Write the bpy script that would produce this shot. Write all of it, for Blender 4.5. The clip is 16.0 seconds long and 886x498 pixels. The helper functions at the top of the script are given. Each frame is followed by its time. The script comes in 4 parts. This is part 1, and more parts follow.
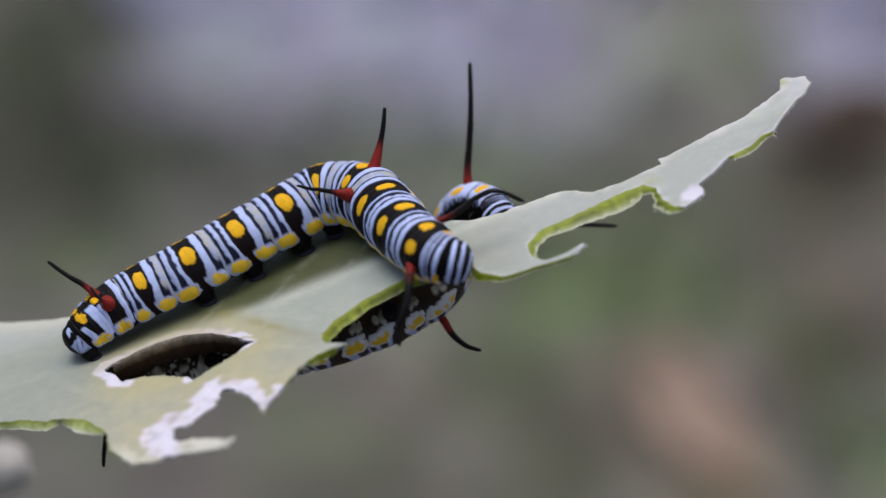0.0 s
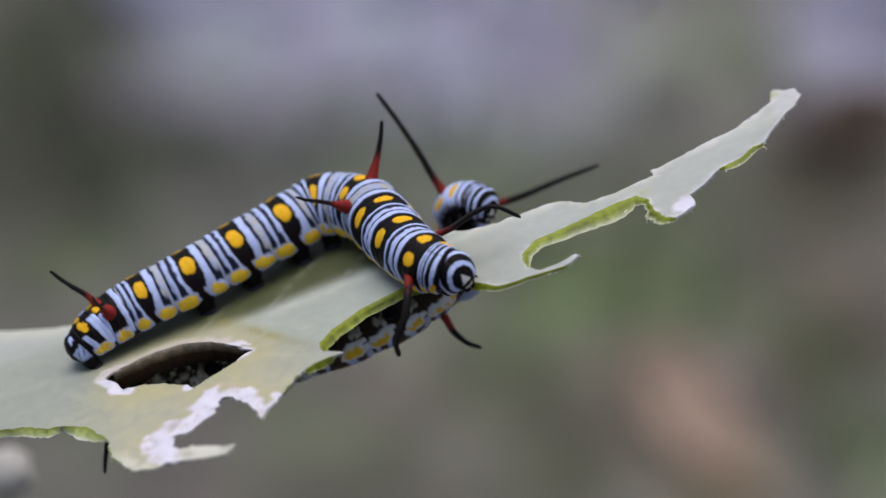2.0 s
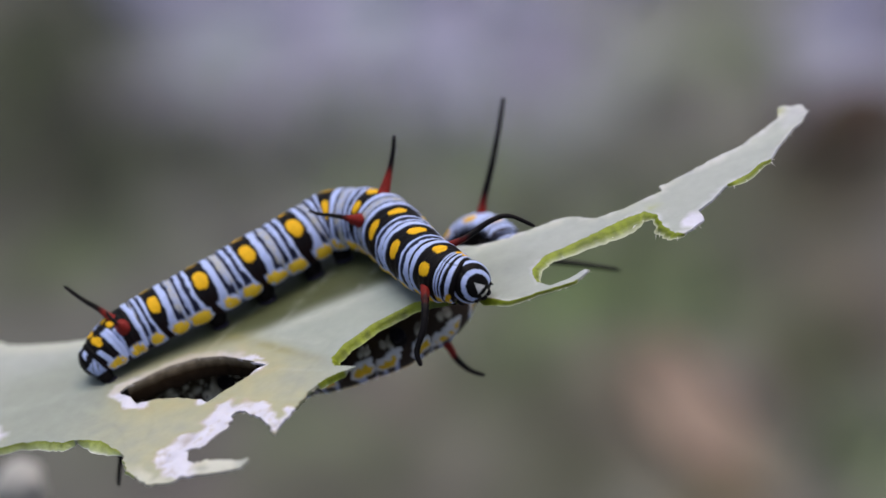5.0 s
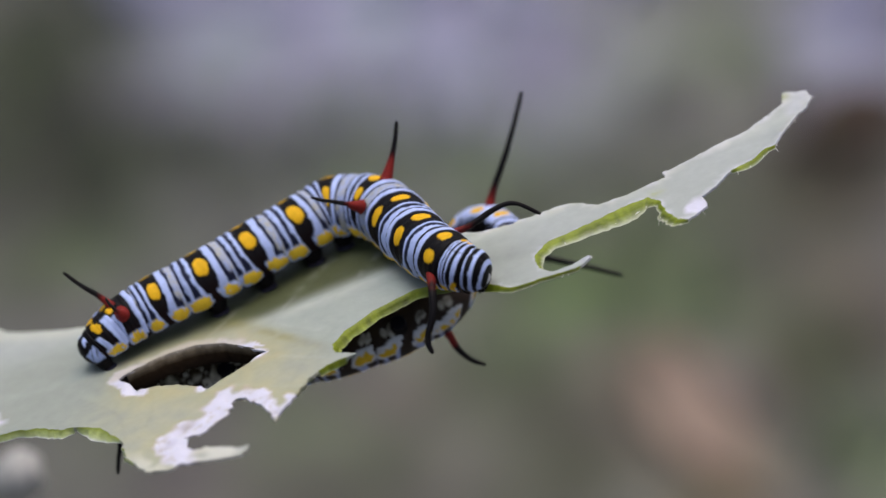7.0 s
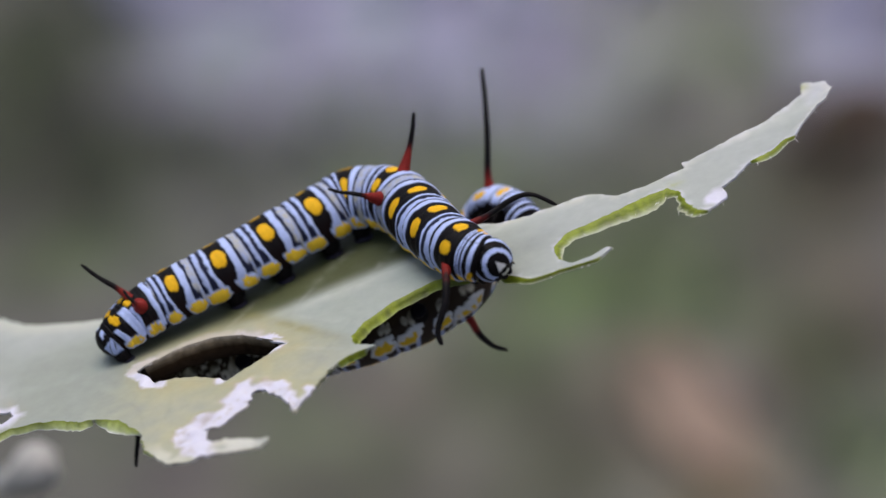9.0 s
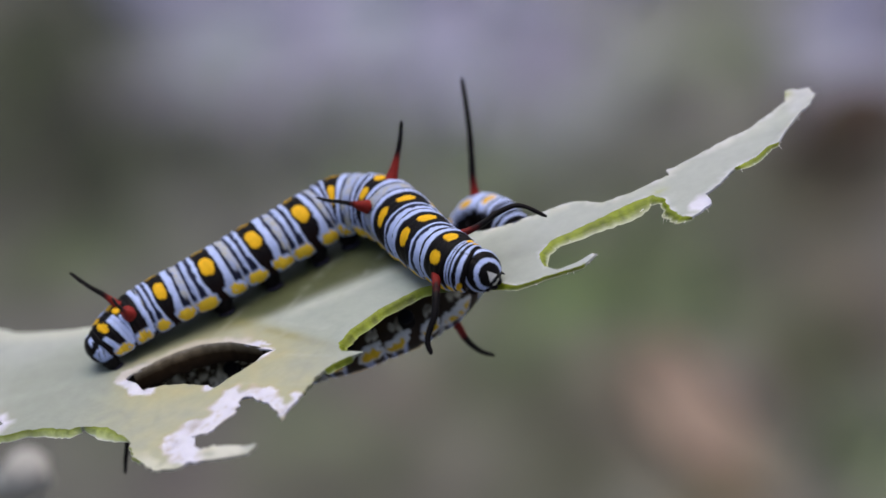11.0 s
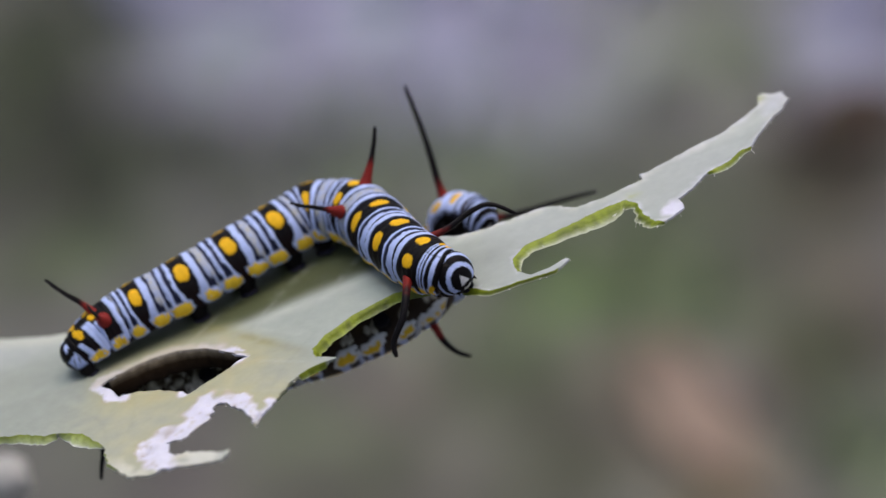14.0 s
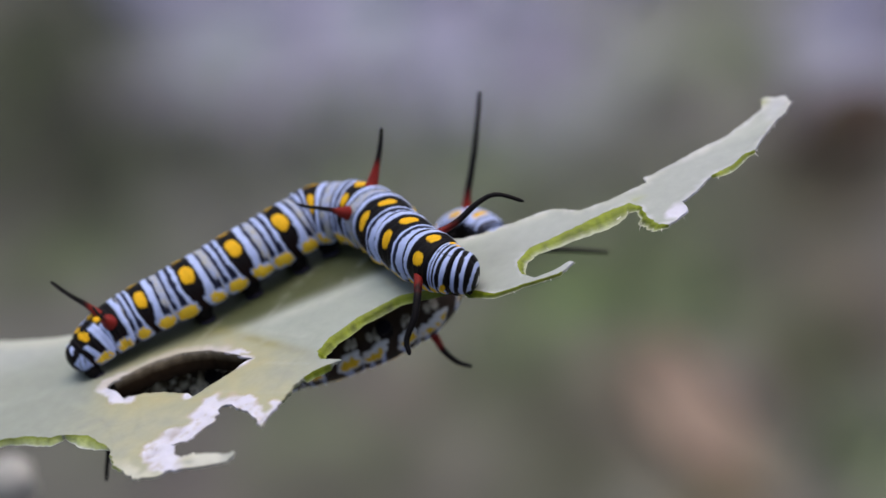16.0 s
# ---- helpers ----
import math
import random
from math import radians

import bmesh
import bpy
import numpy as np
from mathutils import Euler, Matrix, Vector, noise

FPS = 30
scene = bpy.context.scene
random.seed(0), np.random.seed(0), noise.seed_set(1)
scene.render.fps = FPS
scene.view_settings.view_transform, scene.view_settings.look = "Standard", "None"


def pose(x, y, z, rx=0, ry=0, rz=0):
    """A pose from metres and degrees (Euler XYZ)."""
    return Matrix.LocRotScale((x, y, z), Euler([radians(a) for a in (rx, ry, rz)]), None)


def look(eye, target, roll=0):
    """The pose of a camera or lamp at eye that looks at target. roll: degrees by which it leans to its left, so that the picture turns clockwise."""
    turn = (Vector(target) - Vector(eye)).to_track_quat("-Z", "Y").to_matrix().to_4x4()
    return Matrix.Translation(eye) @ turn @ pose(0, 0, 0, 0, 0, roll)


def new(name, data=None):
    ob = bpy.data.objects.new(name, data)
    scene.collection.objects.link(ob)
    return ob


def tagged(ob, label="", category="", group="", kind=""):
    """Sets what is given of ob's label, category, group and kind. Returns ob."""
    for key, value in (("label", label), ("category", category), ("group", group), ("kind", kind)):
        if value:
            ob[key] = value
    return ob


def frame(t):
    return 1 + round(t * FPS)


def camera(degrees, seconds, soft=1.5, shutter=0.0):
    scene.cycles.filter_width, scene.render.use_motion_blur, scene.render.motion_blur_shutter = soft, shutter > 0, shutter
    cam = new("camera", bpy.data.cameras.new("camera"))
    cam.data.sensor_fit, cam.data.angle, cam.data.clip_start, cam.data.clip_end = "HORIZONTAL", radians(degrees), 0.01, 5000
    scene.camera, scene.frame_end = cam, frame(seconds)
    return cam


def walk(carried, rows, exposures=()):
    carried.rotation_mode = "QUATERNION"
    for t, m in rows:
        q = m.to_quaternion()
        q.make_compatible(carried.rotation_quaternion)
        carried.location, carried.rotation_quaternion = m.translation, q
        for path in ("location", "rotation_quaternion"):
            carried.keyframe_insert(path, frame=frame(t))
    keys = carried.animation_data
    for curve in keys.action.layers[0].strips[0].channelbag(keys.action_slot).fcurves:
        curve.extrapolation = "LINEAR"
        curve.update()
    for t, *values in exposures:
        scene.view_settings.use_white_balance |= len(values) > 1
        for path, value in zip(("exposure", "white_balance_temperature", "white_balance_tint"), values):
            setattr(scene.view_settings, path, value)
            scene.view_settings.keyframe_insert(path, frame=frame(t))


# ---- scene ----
MM = 0.001
PITCH = 28.0          # the camera looks down by this angle
FOCUS = 0.304         # from the lens to the middle of the leaf

# ---- camera: a macro lens on a tripod, standing still ----
cam = camera(15.0, 16.0)
LEAF_MIDDLE = Vector((0, 0, 0.35))
CAM_TURN = pose(0, 0, 0, 90 - PITCH, 0, 0)
CAM_AT = LEAF_MIDDLE - CAM_TURN @ Vector((-4.29 * MM, -1.99 * MM, -FOCUS))
CAM_POSE = Matrix.Translation(CAM_AT) @ CAM_TURN
walk(cam, [(0.0, CAM_POSE), (16.0, CAM_POSE)])
cam.data.dof.use_dof = True
cam.data.dof.focus_distance = 0.3075
cam.data.dof.aperture_fstop = 13.5

# ---- light: an overcast sky with a weak broad sun ----
world = bpy.data.worlds.new("world")
scene.world = world
world.use_nodes = True
wn = world.node_tree.nodes
sky = wn.new("ShaderNodeTexSky")
sky.sky_type = "NISHITA"
sky.sun_disc = False
sky.sun_elevation = radians(78)
sky.ozone_density = 0.0
sky.dust_density = 6.0
sky.sun_rotation = radians(50)
world.node_tree.links.new(sky.outputs[0], wn["Background"].inputs[0])
wn["Background"].inputs[1].default_value = 0.118
sun = new("sun", bpy.data.lights.new("sun", "SUN"))
sun.data.energy = 1.45
sun.data.angle = radians(32)
sun.data.color = (0.93, 0.95, 0.98)
sun.matrix_world = look((-0.58, 0.22, 2.0), (0, 0, 0))
scene.view_settings.exposure = 0.14


# ---- materials ----
def material(name, rough=0.5, metal=0.0, gloss=0.3):
    m = bpy.data.materials.new(name)
    m.use_nodes = True
    b = m.node_tree.nodes["Principled BSDF"]
    b.inputs["Roughness"].default_value = rough
    b.inputs["Metallic"].default_value = metal
    b.inputs["Specular IOR Level"].default_value = gloss
    return m, m.node_tree.nodes, m.node_tree.links, b


def noise_node(nodes, links, scale, detail=4.0, rough=0.6):
    c = nodes.new("ShaderNodeTexCoord")
    n = nodes.new("ShaderNodeTexNoise")
    n.inputs["Scale"].default_value = scale
    n.inputs["Detail"].default_value = detail
    n.inputs["Roughness"].default_value = rough
    links.new(c.outputs["Object"], n.inputs["Vector"])
    return n


def ramp(nodes, links, source, stops):
    r = nodes.new("ShaderNodeValToRGB")
    while len(r.color_ramp.elements) < len(stops):
        r.color_ramp.elements.new(0.5)
    for e, (p, c) in zip(r.color_ramp.elements, stops):
        e.position, e.color = p, (*c, 1)
    links.new(source, r.inputs[0])
    return r


def bump(nodes, links, bsdf, source, strength, distance):
    b = nodes.new("ShaderNodeBump")
    b.inputs["Strength"].default_value = strength
    b.inputs["Distance"].default_value = distance
    links.new(source, b.inputs["Height"])
    links.new(b.outputs[0], bsdf.inputs["Normal"])


def tinted(name, rough, grain_scale, grain, bump_scale, bump_height, sub=0.0, gloss=0.3):
    """A surface whose pigment is laid on the mesh as the attribute 'tint', with grain over it."""
    m, nodes, links, b = material(name, rough, 0.0, gloss)
    a = nodes.new("ShaderNodeAttribute")
    a.attribute_name = "tint"
    n = noise_node(nodes, links, grain_scale)
    r = ramp(nodes, links, n.outputs[0], [(0.3, (1 - grain,) * 3), (0.7, (1.0,) * 3)])
    mix = nodes.new("ShaderNodeMix")
    mix.data_type, mix.blend_type = "RGBA", "MULTIPLY"
    mix.inputs[0].default_value = 1.0
    links.new(a.outputs["Color"], mix.inputs[6])
    links.new(r.outputs[0], mix.inputs[7])
    links.new(mix.outputs[2], b.inputs["Base Color"])
    f = noise_node(nodes, links, bump_scale, 3)
    bump(nodes, links, b, f.outputs[0], 0.5, bump_height)
    if sub:
        b.inputs["Subsurface Weight"].default_value = sub
        b.inputs["Subsurface Radius"].default_value = (0.6, 0.6, 0.4)
        b.inputs["Subsurface Scale"].default_value = 0.0006
    return m


def mottled(name, stops, scale, rough, bump_height, detail=5.0):
    m, nodes, links, b = material(name, rough)
    n = noise_node(nodes, links, scale, detail)
    r = ramp(nodes, links, n.outputs[0], stops)
    links.new(r.outputs[0], b.inputs["Base Color"])
    f = noise_node(nodes, links, scale * 6, 3)
    bump(nodes, links, b, f.outputs[0], 0.6, bump_height)
    return m


SKIN = tinted("caterpillar_skin", 0.5, 2500, 0.13, 5000, 0.00008, 0.0, 0.08)
HORN = tinted("tentacle_skin", 0.5, 3000, 0.3, 6000, 0.00005, 0.0, 0.10)
LEAF = tinted("leaf_skin", 0.42, 900, 0.07, 1500, 0.00005, 0.25, 0.35)
CUT = tinted("leaf_flesh", 0.45, 1500, 0.28, 2000, 0.0002, 0.1)
FILM = tinted("withered_skin", 0.9, 1200, 0.5, 2500, 0.0001, 0.0, 0.03)
PAPER = mottled("dry_leaf_skin", [(0.3, (0.62, 0.60, 0.58)), (0.7, (0.80, 0.78, 0.78))], 900, 0.8, 0.0001)
STEM = mottled("stem_skin", [(0.3, (0.22, 0.28, 0.14)), (0.7, (0.32, 0.38, 0.22))], 120, 0.6, 0.0004)
SOIL = tinted("soil", 0.9, 45, 0.48, 260, 0.003)
STONE = mottled("pale_stone", [(0.3, (0.21, 0.21, 0.30)), (0.7, (0.28, 0.28, 0.40))], 12, 0.85, 0.002)
BLADE = tinted("grass_skin", 0.6, 200, 0.25, 600, 0.0003)
LITTER = mottled("dead_leaf", [(0.3, (0.22, 0.16, 0.125)), (0.7, (0.35, 0.26, 0.21))], 40, 0.8, 0.0008)
BARK = mottled("dark_litter", [(0.3, (0.03, 0.022, 0.015)), (0.7, (0.08, 0.055, 0.04))], 40, 0.9, 0.002)
PALE = mottled("pale_husk", [(0.3, (0.34, 0.33, 0.32)), (0.7, (0.50, 0.49, 0.47))], 150, 0.7, 0.0006)

# ---- building blocks ----


def link_mesh(name, verts, faces, mat, parent=None, label="", tint=None, smooth=True):
    me = bpy.data.meshes.new(name)
    me.from_pydata([tuple(v) for v in verts], [], faces)
    me.materials.append(mat)
    if tint is not None:
        a = me.attributes.new("tint", "FLOAT_COLOR", "POINT")
        c = np.ones((len(verts), 4), dtype=np.float32)
        c[:, :3] = tint
        a.data.foreach_set("color", c.ravel())
    if smooth:
        me.polygons.foreach_set("use_smooth", [True] * len(me.polygons))
    me.update()
    ob = new(name, me)
    if parent is not None:
        ob.parent = parent
    if label:
        tagged(ob, label)
    return ob


def grid_faces(n, m, caps=True):
    """Faces of n rings of m points, closed round, with the ends filled by fans."""
    faces = []
    for i in range(n - 1):
        for j in range(m):
            k = (j + 1) % m
            faces.append((i * m + j, i * m + k, (i + 1) * m + k, (i + 1) * m + j))
    if caps:
        faces.append(tuple(range(m))[::-1])
        faces.append(tuple((n - 1) * m + j for j in range(m)))
    return faces


def unit(v):
    v = np.asarray(v, float)
    return v / np.linalg.norm(v)


def curve_at(points, x):
    """Catmull-Rom through the rows of points, at x in 0 .. len - 1 (array)."""
    p = np.asarray(points, float)
    x = np.clip(np.asarray(x, float), 0, len(p) - 1)
    i = np.minimum(x.astype(int), len(p) - 2)
    u = (x - i)[:, None]
    q = np.vstack([2 * p[0] - p[1], p, 2 * p[-1] - p[-2]])
    a, b, c, d = q[i], q[i + 1], q[i + 2], q[i + 3]
    return 0.5 * (2 * b + (c - a) * u + (2 * a - 5 * b + 4 * c - d) * u ** 2 + (3 * b - a - 3 * c + d) * u ** 3)


def tube(points, radii, sides=12, steps=24, flat=1.0):
    """Verts and faces of a round limb along a smooth path (mm)."""
    x = np.linspace(0, len(points) - 1, steps)
    p = curve_at(points, x)
    r = np.interp(x, range(len(radii)), radii)
    t = np.gradient(p, axis=0)
    verts = []
    side = None
    for k in range(steps):
        d = unit(t[k])
        if side is None:
            side = unit(np.cross(d, (0.31, 0.22, 0.92)))
        side = unit(side - d * np.dot(side, d))
        up = np.cross(d, side)
        for j in range(sides):
            a = 2 * math.pi * j / sides
            verts.append(p[k] + r[k] * (math.cos(a) * side + flat * math.sin(a) * up))
    return np.array(verts), grid_faces(steps, sides), x


# ---- the leaf's space: millimetres turned to metres; x along the blade, y away from the camera, z out of its upper face ----
ROLL = 20.8
CAM_IN_LEAF = np.array([[0.9348, 0.3551, 0.0], [-0.1667, 0.4389, -0.8829], [-0.3135, 0.8254, 0.4695]])
RIGHT, UP, BACK = CAM_IN_LEAF[:, 0], CAM_IN_LEAF[:, 1], CAM_IN_LEAF[:, 2]
LEAF_TURN = CAM_TURN @ pose(0, 0, 0, 0, 0, ROLL) @ pose(0, 0, 0, PITCH - 90, 0, 0)
LEAF_POSE = Matrix.Translation(LEAF_MIDDLE) @ LEAF_TURN.to_3x3().to_4x4()

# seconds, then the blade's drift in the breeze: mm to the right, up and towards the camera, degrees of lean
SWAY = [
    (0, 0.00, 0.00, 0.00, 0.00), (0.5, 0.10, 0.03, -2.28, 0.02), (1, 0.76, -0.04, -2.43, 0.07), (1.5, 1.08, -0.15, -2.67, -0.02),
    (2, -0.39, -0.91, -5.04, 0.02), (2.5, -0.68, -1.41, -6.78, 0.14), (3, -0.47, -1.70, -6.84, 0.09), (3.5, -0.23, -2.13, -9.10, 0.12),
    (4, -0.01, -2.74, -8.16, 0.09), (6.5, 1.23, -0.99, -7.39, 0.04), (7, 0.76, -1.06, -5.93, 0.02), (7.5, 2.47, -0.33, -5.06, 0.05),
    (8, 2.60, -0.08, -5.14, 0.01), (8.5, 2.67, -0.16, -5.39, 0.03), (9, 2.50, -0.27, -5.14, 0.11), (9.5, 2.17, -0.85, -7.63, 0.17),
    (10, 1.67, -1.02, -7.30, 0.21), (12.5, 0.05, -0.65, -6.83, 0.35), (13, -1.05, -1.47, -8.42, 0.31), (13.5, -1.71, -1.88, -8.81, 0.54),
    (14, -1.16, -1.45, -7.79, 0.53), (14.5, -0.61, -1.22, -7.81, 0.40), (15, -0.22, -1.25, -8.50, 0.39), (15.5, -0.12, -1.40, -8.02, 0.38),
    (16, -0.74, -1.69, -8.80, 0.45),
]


def swayed(x, y, z, lean):
    turn = CAM_TURN @ pose(0, 0, 0, 0, 0, lean) @ CAM_TURN.inverted()
    shift = CAM_TURN @ Vector((x * MM, y * MM, z * MM))
    return Matrix.Translation(shift) @ Matrix.Translation(LEAF_MIDDLE) @ turn @ Matrix.Translation(-LEAF_MIDDLE) @ LEAF_POSE


def rider(name, label, category, group=""):
    """An empty at the leaf's pose, which sways with it."""
    ob = new(name)
    ob.empty_display_size = 0.01
    ob.matrix_basis = LEAF_POSE
    return tagged(ob, label, category, group)


# ---- the leaf ----


def thickness(u):
    return 0.62 - 0.34 * smooth01((u - 3) / 8)



def relief(u, v):
    """Height of the upper face over its plane."""
    rib = 0.10 * np.exp(-((v - midrib(u)) / 0.9) ** 2)
    wave = 0.10 * np.sin(u * 0.21 + 1.0) * np.sin(v * 0.17 + 0.4)
    return rib + wave


def midrib(u):
    return 2.0 + 0.02 * (u + 5) + 0.004 * np.minimum(0, u + 5) ** 2


# each edge in its own stretch: along, across, and how far the cut slopes out below
FAR_EDGE = [(-80, 9, 0), (-65, 17, 0), (-50, 23.5, 0), (-40.2, 22.3, 0), (-38, 19.2, 0), (-34, 16.5, 0), (-30.6, 14.5, 0), (-23, 13.8, 0), (-15, 13.1, 0),
            (-8, 13.5, 0), (-2.4, 12.9, 0), (2.5, 8.4, 0), (7.8, 4.0, 0), (11, 3.1, 0), (13.2, 3.3, 0), (15.7, 3.3, 0), (17.2, 2.7, 0),
            (19.3, 0.7, 0), (22, 0.6, 0), (25.2, 0.9, 0), (25.9, 1.0, 0), (25.9, 1.9, 0), (27.1, 2.1, 0), (30.3, 2.8, 0)]
TIP_EDGE = [(33.8, 3.5, 0), (36.4, 4.7, 0), (39, 6.5, 0), (39.5, 8.4, 0), (41.6, 7.1, 0), (41.6, 4.9, 0), (40.7, 3.3, 0), (38.6, 1.5, 0),
            (36.3, -1.5, 0), (34.8, -1.7, 0.4), (32.6, -2.0, 0.4), (31.4, -2.3, 0), (29.6, -3.9, 0), (28, -4.7, 0)]
CLAW_EDGE = [(28.1, -6.7, 0), (26.0, -8.0, 0), (25.2, -7.2, 0.55), (24.6, -5.4, 0.7), (24.5, -4.2, 0.35), (24.4, -2.6, 0.4), (23.6, -1.4, 1.2), (21, -1.4, 1.75), (17.8, -2.1, 1.3), (13.5, -2.5, 0.85),
             (11.8, -4.4, 0.6), (11.9, -6.7, 0.2), (12.8, -8.2, 0), (14.6, -8.3, 0), (16.2, -7.9, 0), (16.6, -8.2, 0), (15, -9.2, 0.06),
             (11.9, -8.6, 0.1), (8.9, -8.2, 0.2), (7.1, -5.9, 0.4), (6.6, -4.1, 0.3)]
BITE_EDGE = [(0.7, -2.0, 0.5), (-3.6, -3.0, 0.55), (-6.6, -4.7, 0.55), (-8.1, -6.3, 0.45), (-8.0, -7.9, 0.2), (-6.2, -9.3, 0), (-9, -9.5, 0.12), (-10.7, -10.4, 0),
             (-11.7, -11.9, 0), (-13.3, -13.7, 0), (-14.8, -15.6, 0), (-15.1, -13.8, 0), (-15.7, -11.9, 0), (-16.8, -10, 0), (-18, -9.4, 0)]
TORN_EDGE = [(-18.5, -11.3, 0), (-20.2, -12.1, 0), (-21.6, -13.1, 0), (-23.1, -12.5, 0), (-22.8, -14.7, 0), (-21.1, -15.8, 0), (-19.4, -16.7, 0),
             (-17.6, -18.1, 0), (-18.6, -18.8, 0), (-21.1, -18, 0), (-23.6, -17, 0), (-26.1, -16.3, 0), (-27.5, -14.8, 0), (-28.6, -12.1, 0.1)]
NEAR_EDGE = [(-28.7, -9.0, 0.04), (-30.4, -5.2, 0.75), (-32.8, -3.5, 0.0), (-34.1, -3.0, 0.35), (-35.6, -1.7, 0.4), (-38.2, -0.1, 0.12), (-40.6, 0.5, 0.2),
             (-52, -2, 0), (-68, 1, 0), (-80, 6, 0)]
HOLE = [(-28.0, 2.1, 0), (-26.2, 2.5, 0), (-23.4, 3.0, 0), (-20.3, 2.7, 0), (-17.6, 1.3, 0), (-15.8, -0.8, 0), (-14.0, -3.0, 0), (-15.8, -3.9, 0), (-18.6, -5, 0),
        (-20, -5.7, 0), (-20.7, -4.7, 0), (-22.7, -2.9, 0), (-24.7, -1.7, 0), (-26.6, -1.1, 0)]


HOLE_SMALL = [(-43.0, 3.6, 0), (-41.6, 4.4, 0), (-40.4, 3.6, 0), (-40.1, 2.6, 0), (-41.2, 2.0, 0), (-42.6, 2.4, 0)]


def ragged(points, per, rough, seed, closed=False):
    """A denser edge through the points with small bites and fibres."""
    p = np.array(points, float)
    n = len(p)
    if closed:
        p = np.vstack([p, p[:1]])
    out = []
    for i in range(len(p) - 1):
        for k in range(per):
            q = p[i] + (p[i + 1] - p[i]) * k / per
            d = unit(np.append(p[i + 1][:2] - p[i][:2], 0))
            w = rough * (noise.noise((q[0] * 1.7 + seed, q[1] * 1.7, seed)) + 0.5 * noise.noise((q[0] * 4.5, q[1] * 4.5 + seed, seed)))
            out.append((q[0] - d[1] * w, q[1] + d[0] * w, q[2]))
    if not closed:
        out.append(tuple(p[-1]))
    return out


def inside(poly, x, y):
    px, py = poly[:, 0], poly[:, 1]
    qx, qy = np.roll(px, -1), np.roll(py, -1)
    hit = np.zeros(len(x), bool)
    for a, b, c, d in zip(px, py, qx, qy):
        if b != d:
            hit ^= ((b > y) != (d > y)) & (x < (c - a) * (y - b) / (d - b) + a)
    return hit


def edge_gap(poly, x, y):
    """Distance from points to the nearest point of a dense edge."""
    best = np.full(len(x), 1e9)
    for a, b in poly[:, :2]:
        best = np.minimum(best, (x - a) ** 2 + (y - b) ** 2)
    return np.sqrt(best)


def smooth01(x):
    x = np.clip(x, 0, 1)
    return x * x * (3 - 2 * x)


def noise_field(x, y, scale, seed):
    return np.array([noise.noise((a * scale + seed, b * scale, seed * 1.7)) for a, b in zip(x, y)])


